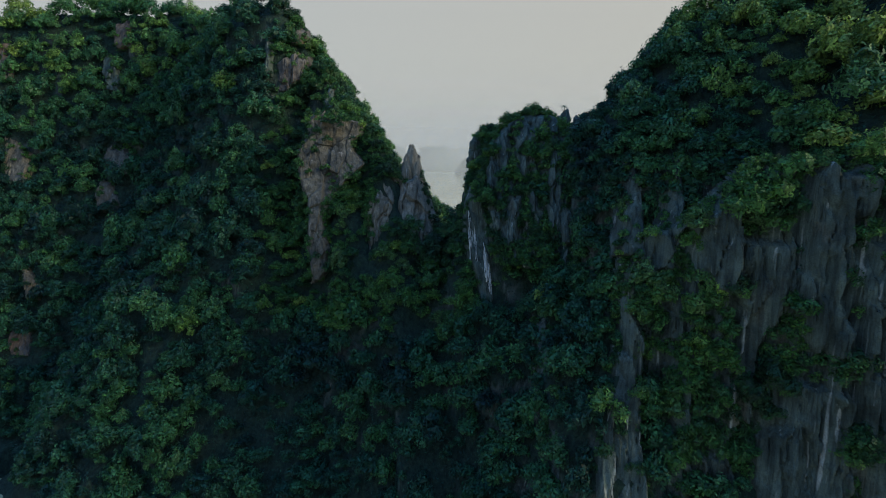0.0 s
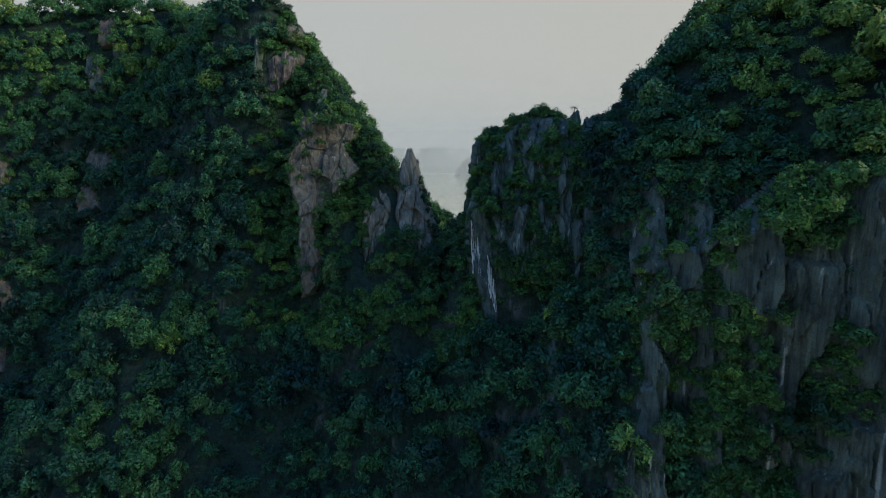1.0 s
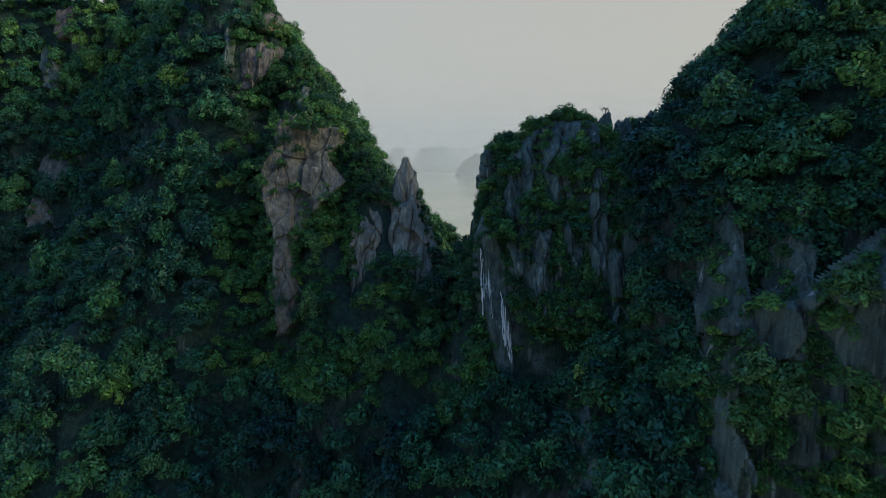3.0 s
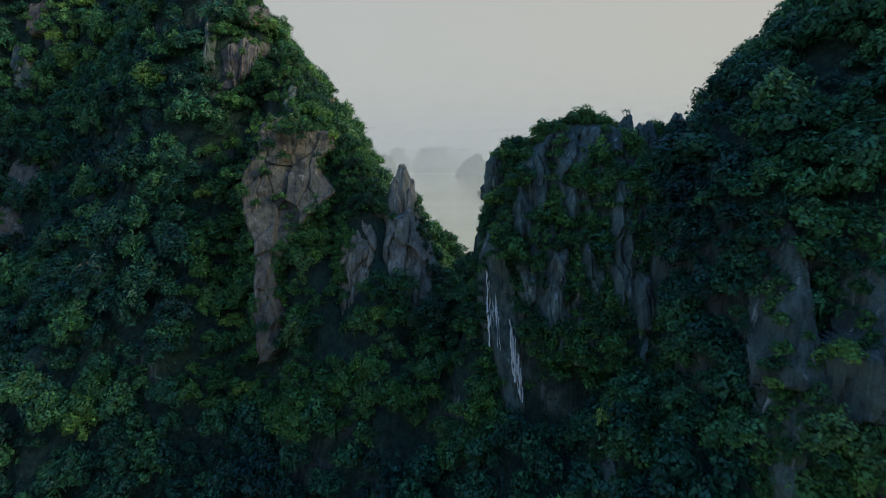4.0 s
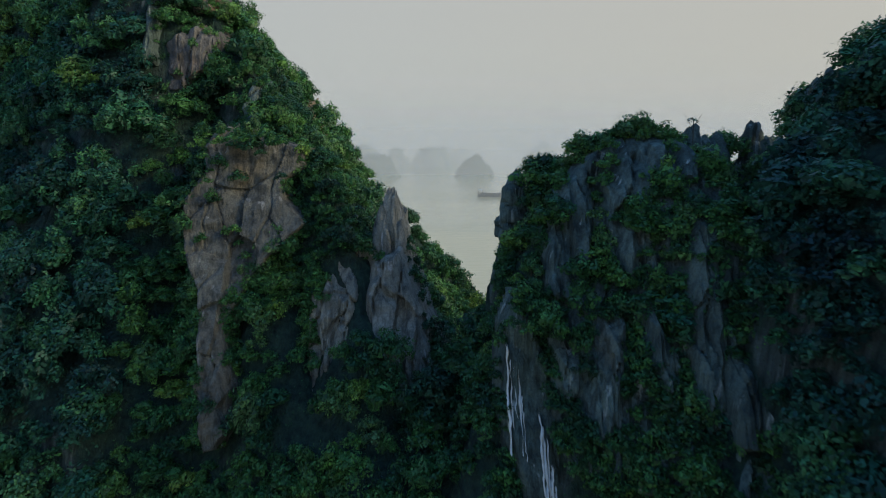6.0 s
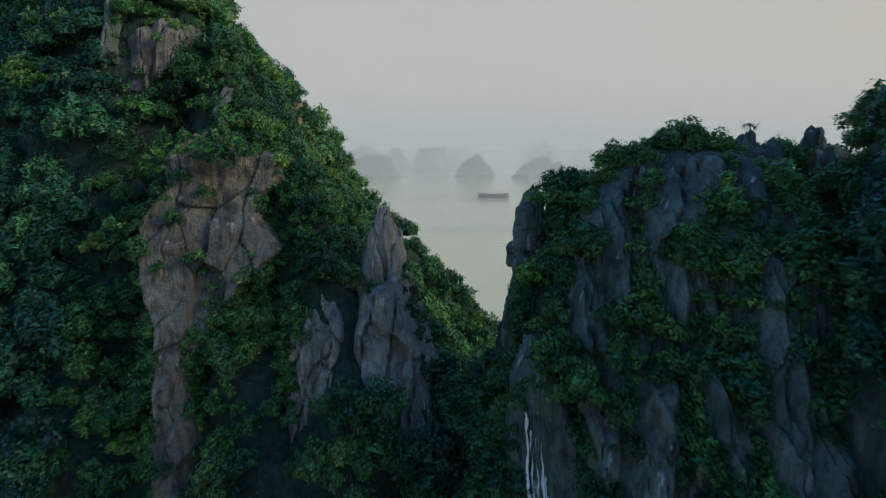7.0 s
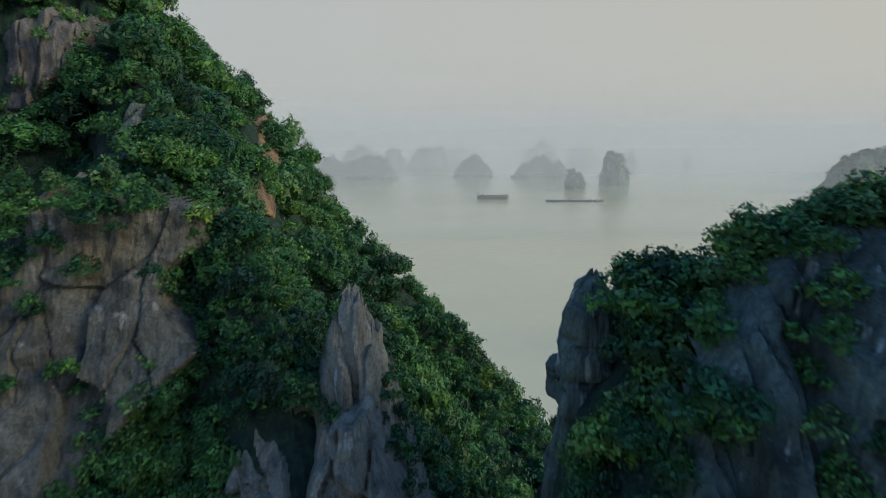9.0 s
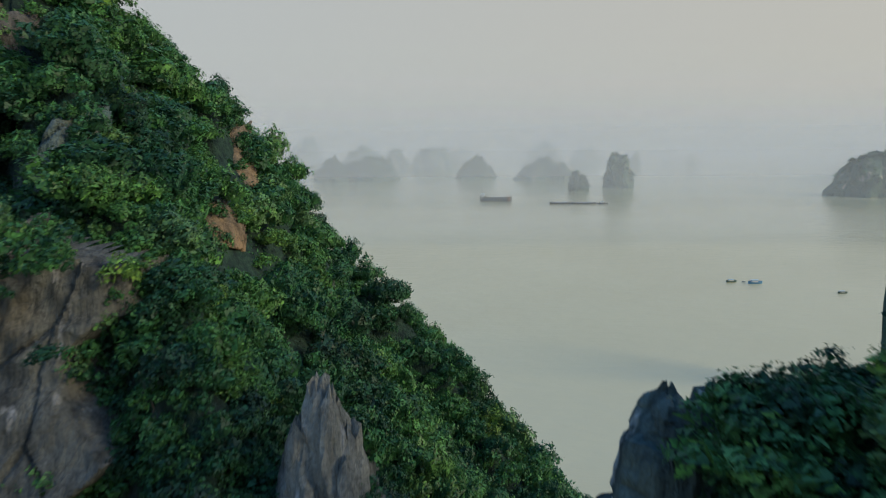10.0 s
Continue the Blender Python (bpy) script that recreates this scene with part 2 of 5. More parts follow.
def mist_material(share):
    """Thin sea mist: lets most light through and scatters the rest; thinner with height and at the water."""
    m, nodes, links, bsdf = material("sea_mist")
    geo = nodes.new("ShaderNodeNewGeometry")
    xyz = nodes.new("ShaderNodeSeparateXYZ")
    links.new(geo.outputs["Position"], xyz.inputs[0])
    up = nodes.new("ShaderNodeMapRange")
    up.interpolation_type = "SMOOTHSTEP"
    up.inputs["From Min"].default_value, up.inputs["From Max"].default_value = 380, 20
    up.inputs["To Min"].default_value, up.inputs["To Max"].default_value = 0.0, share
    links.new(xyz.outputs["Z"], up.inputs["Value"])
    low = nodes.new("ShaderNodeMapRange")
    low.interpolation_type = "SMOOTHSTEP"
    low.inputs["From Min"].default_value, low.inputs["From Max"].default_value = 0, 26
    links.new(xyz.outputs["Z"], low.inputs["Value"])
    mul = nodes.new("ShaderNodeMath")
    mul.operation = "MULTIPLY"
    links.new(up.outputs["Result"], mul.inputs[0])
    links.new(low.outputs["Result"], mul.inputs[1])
    clear = nodes.new("ShaderNodeBsdfTransparent")
    front = nodes.new("ShaderNodeBsdfDiffuse")
    back = nodes.new("ShaderNodeBsdfTranslucent")
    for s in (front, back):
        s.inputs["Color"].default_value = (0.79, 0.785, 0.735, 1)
    half = nodes.new("ShaderNodeMixShader")
    links.new(front.outputs[0], half.inputs[1])
    links.new(back.outputs[0], half.inputs[2])
    mx = nodes.new("ShaderNodeMixShader")
    links.new(mul.outputs[0], mx.inputs["Fac"])
    links.new(clear.outputs[0], mx.inputs[1])
    links.new(half.outputs[0], mx.inputs[2])
    links.new(mx.outputs[0], nodes["Material Output"].inputs["Surface"])
    return m


def paint(name, colour, rough=0.6, metal=0.0):
    m, nodes, links, bsdf = material(name)
    n = noise_node(nodes, links, 1.2, 5)
    r = ramp(nodes, ((0.3, tuple(c * 0.65 for c in colour)), (0.7, colour)))
    links.new(n.outputs["Fac"], r.inputs[0])
    links.new(r.outputs["Color"], bsdf.inputs["Base Color"])
    bsdf.inputs["Roughness"].default_value, bsdf.inputs["Metallic"].default_value = rough, metal
    return m


# ---- mesh helpers ----
def mesh_from(name, verts, faces, mat, smooth=False, tint=None):
    """A mesh from numpy arrays: verts n x 3, faces m x k."""
    me = bpy.data.meshes.new(name)
    verts, faces = np.asarray(verts, np.float32), np.asarray(faces, np.int32)
    k = faces.shape[1]
    me.vertices.add(len(verts))
    me.vertices.foreach_set("co", verts.ravel())
    me.loops.add(faces.size)
    me.loops.foreach_set("vertex_index", faces.ravel())
    me.polygons.add(len(faces))
    me.polygons.foreach_set("loop_start", np.arange(0, faces.size, k, dtype=np.int32))
    me.polygons.foreach_set("use_smooth", np.full(len(faces), smooth))
    if tint is not None:
        me.attributes.new("tint", "FLOAT", "POINT").data.foreach_set("value", np.asarray(tint, np.float32))
    me.materials.append(mat)
    me.update(calc_edges=True)
    return me


def part(name, data, parent, label="", m=None):
    ob = new(name, data)
    ob.parent = parent
    if m is not None:
        ob.matrix_basis = m
    return tagged(ob, label)


def bm_mesh(name, bm, mat):
    me = bpy.data.meshes.new(name)
    bm.to_mesh(me)
    bm.free()
    me.materials.append(mat)
    return me


# ---- the karst massif: crests with steep flanks ----
def profile(*pairs):
    pairs += ((pairs[-1][0] + 300, pairs[-1][1] + 400),)
    return np.array([p[0] for p in pairs], float), np.array([p[1] for p in pairs], float)


LEFT_FACE = profile((0, 0), (6, 6), (13, 25), (25, 55), (39, 78), (49, 99), (59, 120), (72, 140), (98, 154), (160, 182))
BACK = profile((0, 0), (6, 6), (14, 18), (28, 42), (45, 66), (90, 125), (140, 180))
SPUR_FACE = profile((0, 0), (3, 3), (8, 15), (14, 29), (20, 45), (30, 63), (44, 88), (60, 116), (110, 180))
SPUR_BACK = profile((0, 0), (4, 5), (10, 15), (20, 31), (50, 72), (90, 125))
RIB = profile((0, 0), (2, 1.5), (5, 8), (9, 20), (16, 42), (30, 80), (60, 130))
SADDLE_FACE = profile((0, 0), (8, 4), (15, 11), (22, 26), (34, 52), (55, 92), (110, 170))
SEA_SLOPE = profile((0, 0), (6, 6), (18, 22), (40, 52), (90, 120))
BLOCK_FACE = profile((0, 0), (3, 2), (6, 9), (9, 23), (13, 32), (18, 40), (23, 52), (30, 68), (40, 96), (50, 128), (110, 200))
LOW_RIDGE = profile((0, 0), (4, 3), (9, 11), (20, 29), (40, 60), (80, 112))
HILL_FACE = profile((0, 0), (3, 2), (8, 13), (14, 32), (22, 55), (32, 80), (45, 112), (110, 200))
BLOCK_BACK = profile((0, 0), (3, 2), (7, 13), (12, 29), (30, 50), (90, 125))
WALL_FACE = profile((0, 0), (10, 9), (20, 22), (26, 31), (30, 92), (40, 106), (50, 120), (70, 145), (120, 200))

CRESTS = (
    (((-260, 266, 136), (-190, 256, 146), (-135, 253, 152.5), (-97, 245, 148), (-86, 236, 142), (-70, 219, 146.5), (-54, 207, 145)), LEFT_FACE, BACK),
    (((-54, 207, 145), (-41, 203, 127), (-29, 185, 111), (-20, 180, 101.5), (-11, 176, 90), (-6, 173, 80), (-2, 170, 73)), SPUR_FACE, SPUR_BACK),
    (((-1.5, 167, 76.5), (8, 164, 72.5)), SADDLE_FACE, SEA_SLOPE),
    (((-51, 212, 141), (-46, 221, 132), (-41, 229, 125)), RIB, RIB),
    (((-41, 229, 125), (-35.5, 238, 116.5), (-30, 247, 108.5), (-24.5, 249, 97.5), (-17, 249, 89), (-10, 247, 83), (-4, 244, 76), (3, 238, 66.5), (14, 222, 57), (26, 210, 45), (44, 200, 14), (64, 196, -10)), SEA_SLOPE, SEA_SLOPE),
    (((14.4, 160.2, 104.8), (15.4, 160.2, 105.4), (18.5, 157.5, 108.4), (22, 156, 109.0), (28, 159, 107.2), (34, 168, 105.5), (44, 170, 104), (48, 166, 108)), BLOCK_FACE, BLOCK_BACK),
    (((48, 166, 108), (51, 151, 120), (51, 135, 125), (59, 132, 134), (75, 132, 154)), HILL_FACE, BLOCK_BACK),
    (((56, 133.5, 129), (80, 117, 132), (98, 108, 130), (122, 94, 124), (150, 80, 116)), WALL_FACE, HILL_FACE),
    (((-58, 190, 79), (-73, 181, 69.5), (-86, 171.5, 61.5), (-97, 165, 44), (-106, 161, 26)), LOW_RIDGE, LOW_RIDGE),
    (((38, 148, 96), (37, 139, 93), (38, 131, 88)), BLOCK_FACE, BLOCK_FACE),
    # ribs before the slopes: the edge of the near wall, the wooded rib beside it, the spur's ribs, the far left buttress
    (((47, 124, 108), (41, 118, 103), (37, 119, 93.5), (33.5, 112, 76), (24, 116, 57), (15, 118.5, 38)), RIB, RIB),
    (((37, 150, 98), (30, 136.5, 88.5), (26.5, 130, 77), (20.5, 131, 67), (16, 130, 55)), RIB, RIB),
    (((-24, 180, 104), (-17, 174, 99.5), (-14, 168, 92), (-13.5, 164, 84)), RIB, SPUR_BACK),
    (((-28, 176, 97), (-26.5, 168.5, 86.5), (-22, 161, 74), (-16, 157, 66)), RIB, RIB),
    (((13.5, 153.2, 98.5), (16.5, 151.8, 100), (21, 149.6, 99.8), (25, 147, 98.2), (29, 143.6, 91.5)), RIB, RIB),
    (((-70, 214, 137), (-78, 207, 116), (-84.5, 206, 104)), RIB, RIB),
)


def crest_height(x, y, points, front, back):
    best, height, side = np.full(x.shape, 1e9), np.zeros(x.shape), np.zeros(x.shape)
    for (ax, ay, az), (bx, by, bz) in zip(points[:-1], points[1:]):
        ex, ey = bx - ax, by - ay
        s = np.clip(((x - ax) * ex + (y - ay) * ey) / (ex * ex + ey * ey), 0, 1)
        d = np.hypot(x - ax - s * ex, y - ay - s * ey)
        near = d < best
        best = np.where(near, d, best)
        height = np.where(near, az + s * (bz - az), height)
        side = np.where(near, ex * (y - ay) - ey * (x - ax), side)
    return height - np.where(side <= 0, np.interp(best, *front), np.interp(best, *back))


def massif_height(x, y):
    k = 0.8
    total = np.exp(k * (-8.0 - 60)) + np.zeros(np.shape(x))
    for points, front, back in CRESTS:
        total = total + np.exp(k * (np.maximum(crest_height(x, y, points, front, back), -60) - 60))
    return np.log(total) / k + 60


STEP = 1.25
gx, gy = np.meshgrid(np.arange(-250, 150, STEP), np.arange(30, 330, STEP))
gz = massif_height(gx, gy)
NX, NY = gx.shape[1], gx.shape[0]
land = np.stack([gx.ravel(), gy.ravel(), gz.ravel()], 1)
swell = np.stack([fbm(land / 13, 3, s) for s in (11, 23, 37)], 1) * (7.0, 7.0, 5.0) + np.stack([fbm(land / 4.0, 3, s) for s in (51, 63, 77)], 1) * (3.0, 3.0, 2.0)
land = land + swell
iy, ix = np.meshgrid(np.arange(NY - 1), np.arange(NX - 1), indexing="ij")
q = (iy * NX + ix).ravel()
land_faces = np.stack([q, q + 1, q + 1 + NX, q + NX], 1)
wet = land[land_faces][:, :, 2].max(1) < -5
land_faces = land_faces[~wet]
massif = tagged(new("ground", mesh_from("ground", land, land_faces, GROUND, True)), "steep limestone karst hillside, soil between trees darkened for gap shade", "hillside", kind="structure")

# the sea reaches the horizon
bm = bmesh.new()
bmesh.ops.create_grid(bm, x_segments=8, y_segments=8, size=6000)
tagged(new("water", bm_mesh("water", bm, WATER)), "calm grey-green sea with faint ripples", "sea", kind="structure")


# ---- crags ----
CRAGS = []


def slab_mesh(w, d, h, taper, lean, seed, mat, cells, flute, crack, power, tip, rough=1.0, tall=0.45, foot=0.0):
    """One limestone slab or pillar from z = 0 to h: split by cracks, with rain flutes and a broken top."""
    rng = np.random.RandomState(seed)
    nu = int(min(72, max(28, (w + d) * 3.4)))
    nv = int(min(64, max(20, h * 2.0)))
    a = np.arange(nu) / nu * 2 * np.pi
    v = np.linspace(0, 1, nv)
    A, V = np.meshgrid(a, v)
    A, V = A.ravel(), V.ravel()
    ca, sa = np.cos(A), np.sin(A)
    r = (np.abs(ca) ** power + np.abs(sa) ** power) ** (-1 / power)
    f = (1 - (1 - taper) * V ** 1.3) * (1 - tip * np.clip((V - 0.8) / 0.2, 0, 1) ** 2) * (1 - foot * np.clip(1 - V / 0.18, 0, 1) ** 2)
    px, py, pz = r * ca * w / 2 * f + lean[0] * V, r * sa * d / 2 * f + lean[1] * V, h * V
    p = np.stack([px, py, pz], 1)
    nrm = np.stack([ca * d, sa * w, np.zeros_like(ca)], 1)
    nrm /= np.linalg.norm(nrm, axis=1)[:, None]
    s = rng.rand() * 100
    seeds = np.stack([rng.uniform(-w / 2, w / 2, cells), rng.uniform(-d / 2, d / 2, cells), rng.uniform(0, h, cells)], 1)
    warp = p + np.stack([fbm(p / 3 + s, 2, 5), fbm(p / 3 + s, 2, 6), fbm(p / 3 + s, 2, 8)], 1) * 3.0
    dist = np.linalg.norm((warp[:, None, :] - seeds[None]) * (1, 1, tall), axis=2)
    order = np.argsort(dist, 1)
    d1, d2 = np.take_along_axis(dist, order[:, :1], 1)[:, 0], np.take_along_axis(dist, order[:, 1:2], 1)[:, 0]
    step = rng.uniform(-1, 1, cells)[order[:, 0]] * crack * 0.6
    gap = np.clip(1 - (d2 - d1) / 0.22, 0, 1) * crack * 0.7
    ridge = 1 - np.abs(2 * vnoise(np.stack([px * 0.8 + s, py * 0.8, pz * 0.06], 1), 3) - 1)
    fine = 1 - np.abs(2 * vnoise(np.stack([px * 2.4 + s, py * 2.4, pz * 0.13], 1), 9) - 1)
    size = min(w, d, 6) / 6
    out_by = (step - gap) * size ** 0.5 + flute * (1.5 * ridge + 0.7 * fine - 1.1) + fbm(p / 5 + s, 4, 14) * 2.6 * size * rough + fbm(p / 0.9 + s, 3, 15) * 0.45
    p = p + nrm * out_by[:, None]
    p[:, 2] += V ** 4 * (fbm(np.stack([p[:, 0] / 1.1 + s, p[:, 1] / 1.1, np.zeros(len(p))], 1), 3, 21) * min(h * 0.3, 5.0))
    top = p[-nu:].mean(0)
    ring = top + (p[-nu:] - top) * 0.5 + (0, 0, min(0.5, h * 0.03))
    ring[:, 2] += rng.uniform(-0.2, 0.5, nu)
    p = np.concatenate([p, ring, top[None] + (0, 0, min(0.7, h * 0.05))])
    rows = nv + 1
    jv, ju = np.meshgrid(np.arange(rows - 1), np.arange(nu), indexing="ij")
    jv, ju = jv.ravel(), ju.ravel()
    un = (ju + 1) % nu
    quads = np.stack([jv * nu + ju, jv * nu + un, (jv + 1) * nu + un, (jv + 1) * nu + ju], 1)
    ends = np.stack([(rows - 1) * nu + np.arange(nu), (rows - 1) * nu + (np.arange(nu) + 1) % nu, np.full(nu, len(p) - 1)], 1)
    me = bpy.data.meshes.new("slab")
    me.from_pydata(p.tolist(), [], quads.tolist() + ends.tolist())
    me.polygons.foreach_set("use_smooth", np.full(len(me.polygons), True))
    me.materials.append(mat)
    me.set_sharp_from_angle(angle=radians(36))
    return me, p


LEDGES = []


def crag(x, y, z0, z1, w, d, yaw=0, taper=0.7, lean=(0, 0), seed=1, mat=None, cells=30, flute=0.35, crack=0.5, label="", power=2.8, tip=0.45, category="rock outcrop", name="rock_outcrop", slabs=None, overlap=1.0, shrubs=0.45, uneven=0.22, rough=1.0, bush=1.0, clear=0.0):
    """A limestone crag: slabs and pillars side by side, the middle ones tallest."""
    rng = np.random.RandomState(seed + 500)
    ob = tagged(new(name), label or "grey fluted limestone crag among shrubs", category, "limestone crags")
    ob.matrix_basis = pose(x, y, z0, 0, 0, yaw)
    n = slabs or max(2, round(w / 3.6))
    h = z1 - z0
    for i in range(n):
        s = (i + 0.5) / n - 0.5
        sw = w / n * rng.uniform(1.25, 1.75) * overlap if n > 1 else w
        sh = h * (1 - uneven * rng.rand() - 0.25 * abs(s) * (n > 2)) if i != n // 2 else h
        sd = d * rng.uniform(0.75, 1.05)
        k = max(5, int(cells / n * 1.4))
        me, p = slab_mesh(sw, sd, sh, taper * rng.uniform(0.85, 1.1), (lean[0] * sh / h, lean[1] * sh / h), seed * 31 + i, mat or ROCK_GREY, k, flute, crack, power, tip * rng.uniform(0.7, 1.3), rough)
        at = (s * w * 0.86 / overlap, rng.uniform(-0.5, 0.5) * d * 0.14, 0)
        part("slab", me, ob, m=pose(*at, 0, 0, rng.uniform(-8, 8)))
        # ledges where shrubs hold on
        m = np.array(ob.matrix_basis @ pose(*at))
        place = p @ m[:3, :3].T + m[:3, 3]
        front = np.flatnonzero((p[:, 1] < 0) & (p[:, 2] > sh * 0.12))
        for j in rng.choice(front, int(shrubs * sh * sw / 9 + rng.rand())):
            LEDGES.append((*place[j], bush))
        if rng.rand() < shrubs * 1.6:
            LEDGES.append((*(place[-1] + (0, 0.6, -0.6)), bush))
    CRAGS.append((x, y, z0, z1, w, d, radians(yaw), clear))
    return ob


def stack(y, pieces, mat, label, seed, yaw=0, d=10, name="rock_outcrop", category="rock outcrop", flute=0.15, crack=0.7, power=4.0, rough=0.4, lean_y=3.0, tall=0.45, clear=0.0):
    """A crag of chosen slabs: (x, z0, z1, width, taper, tip, lean to the right, forward)."""
    ob = tagged(new(name), label, category, "limestone crags")
    ob.location = (0, y, 0)
    for k, (px, z0, z1, w, taper, tip, lean, fwd) in enumerate(pieces):
        h = z1 - z0
        me, _ = slab_mesh(w, d, h, taper, (lean, lean_y * h / 25), seed * 40 + k, mat, max(6, int(w * h / 14)), flute, crack, power, tip, rough, tall)
        part("slab", me, ob, m=pose(px, -fwd, z0, 0, 0, yaw + (k * 37 % 11) - 5))
        CRAGS.append((px + lean / 2, y - fwd, z0, z1, w * max(1, (1 + taper) / 2), d, radians(yaw), clear))
    return ob


FACES = []


def terrain_plane(rows, proud, first=60):
    """The plane y = a + b x + c z that lies just before the hillside, over an outline of (z, left, right)."""
    ys = np.arange(first, 262, 0.5)
    pts = []
    for z, left, right in rows:
        for x in np.linspace(left, right, 5):
            h = massif_height(np.full(len(ys), x), ys)
            k = int(np.argmax(h >= z))
            if h[k] >= z:
                pts.append((1.0, x, z, ys[k]))
    pts = np.array(pts)
    a, b, c = np.linalg.lstsq(pts[:, :3], pts[:, 3], rcond=None)[0]
    return lambda x, z: a + b * x + c * z - proud


def rock_face(rows, label, mat, seed, plane=None, proud=1.2, flute=0.3, crack=0.22, cell=4.0, tall=0.5, step=0.3, shrubs=0.02, bush=1.2, ragged=2.2, clear=3.0, fold=1.8, proud_step=0.35, ribs=0.0, zones=(), rough=0.4, bare_in=(), cover=0.5, wide_gap=0.0, jag=1.0, rim_back=1.1):
    """A bare rock face set in the hillside: plates with thin cracks and rain flutes, its edges folding back."""
    rows = sorted(rows)
    zs, lefts, rights = (np.array([r[i] for r in rows], float) for i in range(3))
    plane = plane or terrain_plane(rows, proud)
    rng = np.random.RandomState(seed)
    gx_, gz_ = np.meshgrid(np.arange(lefts.min() - 2.5, rights.max() + 2.5, step), np.arange(zs.min() - 2.5, zs.max() + 2.5, step))
    x, z = gx_.ravel(), gz_.ravel()
    flat = np.stack([x, np.full(len(x), seed * 3.7), z], 1)
    inside = np.minimum(np.minimum(x - np.interp(z, zs, lefts), np.interp(z, zs, rights) - x), np.minimum(z - zs.min(), zs.max() - z - jag * min(1.0, (rights - lefts).mean() / 9) * (2.6 * vnoise(np.stack([x / 1.5, x * 0 + seed, x * 0], 1), 81) - 0.9 * vnoise(np.stack([x / 0.55, x * 0 + seed, x * 0], 1), 83))))
    inside = inside + fbm(flat / 2.6, 4, seed) * ragged
    warp = np.stack([x + fbm(flat / 5, 2, seed + 1) * 4, z + fbm(flat / 5, 2, seed + 2) * 4], 1)
    count = max(5, int((rights - lefts).mean() * (zs.max() - zs.min()) / cell ** 2 / 1.6))
    seeds = np.stack([rng.uniform(x.min(), x.max(), count), rng.uniform(z.min(), z.max(), count)], 1)
    gap_ = (warp[:, None] - seeds[None]) * (1, tall)
    order = np.argsort(np.linalg.norm(gap_, axis=2), 1)
    near, next_ = (np.take_along_axis(np.linalg.norm(gap_, axis=2), order[:, i:i + 1], 1)[:, 0] for i in (0, 1))
    own = order[:, 0]
    tilts, offs = rng.uniform(-0.10, 0.10, (count, 2)), rng.uniform(-proud_step, proud_step, count)
    lift = []
    for o in (order[:, 0], order[:, 1]):
        away = warp - seeds[o]
        lift.append(offs[o] + np.clip(tilts[o, 0] * away[:, 0] + tilts[o, 1] * away[:, 1], -0.5, 0.5))
    soft = np.clip((next_ - near) / 0.30, 0, 1)
    out_by = (lift[0] + lift[1]) / 2 + (lift[0] - lift[1]) / 2 * soft
    out_by -= np.clip(1 - (next_ - near) / 0.30, 0, 1) * crack * 2.0
    ridge = 1 - np.abs(2 * vnoise(np.stack([x * 0.55 + seed, x * 0 + 2.2, z * 0.05], 1), 3) - 1)
    fine = 1 - np.abs(2 * vnoise(np.stack([x * 1.7 + seed, x * 0 + 1.2, z * 0.10], 1), 9) - 1)
    out_by += flute * (1.6 * ridge + 0.7 * fine - 1.1) + fbm(flat / 6, 4, seed + 5) * 1.6 + rough * fbm(flat * (1, 1, 1.5) / 3.2, 4, seed + 7) * 2.4 + fbm(flat / 0.8, 3, seed + 6) * 0.28
    bay = 1 - np.abs(2 * vnoise(np.stack([x / 6.5 + seed, x * 0 + 3.3, z / 48 + fbm(flat / 14, 2, seed + 8) * 0.5], 1), 31) - 1)
    rib = 1 - np.abs(2 * vnoise(np.stack([x / 2.3 + seed, x * 0 + 5.1, z / 24], 1), 33) - 1)
    out_by += ribs * (3.4 * (bay - 0.55) + 1.5 * (rib - 0.5))
    showing = np.full(len(x), 9.0)
    if bare_in:
        showing = np.full(len(x), -9.0)
        for outline in bare_in:
            oz, ol, orr = (np.array([r[i] for r in sorted(outline)], float) for i in range(3))
            showing = np.maximum(showing, np.minimum(np.minimum(x - np.interp(z, oz, ol), np.interp(z, oz, orr) - x), np.minimum(z - oz.min(), oz.max() - z)))
        showing = showing - 0.1 + fbm(flat * (1, 1, 0.4) / 1.5, 3, seed + 60) * 1.2
        out_by += np.clip(showing / 0.45, -1, 1) * 0.95
    y = plane(x, z) - out_by * np.clip(inside / 1.0, 0, 1) + np.minimum(np.clip(0.8 - inside, 0, 9) ** 1.6 * 1.3 * fold, 4.6)
    p = np.stack([x, y, z], 1)
    nx = gx_.shape[1]
    jy, jx = np.meshgrid(np.arange(gx_.shape[0] - 1), np.arange(nx - 1), indexing="ij")
    f = (jy * nx + jx).ravel()
    f = np.stack([f, f + 1, f + 1 + nx, f + nx], 1)
    keep_ = inside[f].min(1) > -rim_back
    f = f[keep_]
    ob = tagged(new("rock_outcrop"), label, "rock outcrop", "limestone crags")
    plate = np.arange(len(keep_)).reshape(gx_.shape[0] - 1, nx - 1)
    grid = np.where(keep_.reshape(plate.shape), own.reshape(gx_.shape)[:-1, :-1], -1 - plate)
    for k in range(160):
        before = plate.copy()
        for axis in (0, 1):
            a, b = (slice(1, None), slice(None)), (slice(None, -1), slice(None))
            a, b = (a, b) if axis == 0 else (a[::-1], b[::-1])
            same = grid[a] == grid[b]
            low = np.minimum(plate[a], plate[b])
            plate[a] = np.where(same, low, plate[a])
            plate[b] = np.where(same, np.minimum(low, plate[b]), plate[b])
        if (plate == before).all():
            break
    plate = plate.ravel()[keep_]
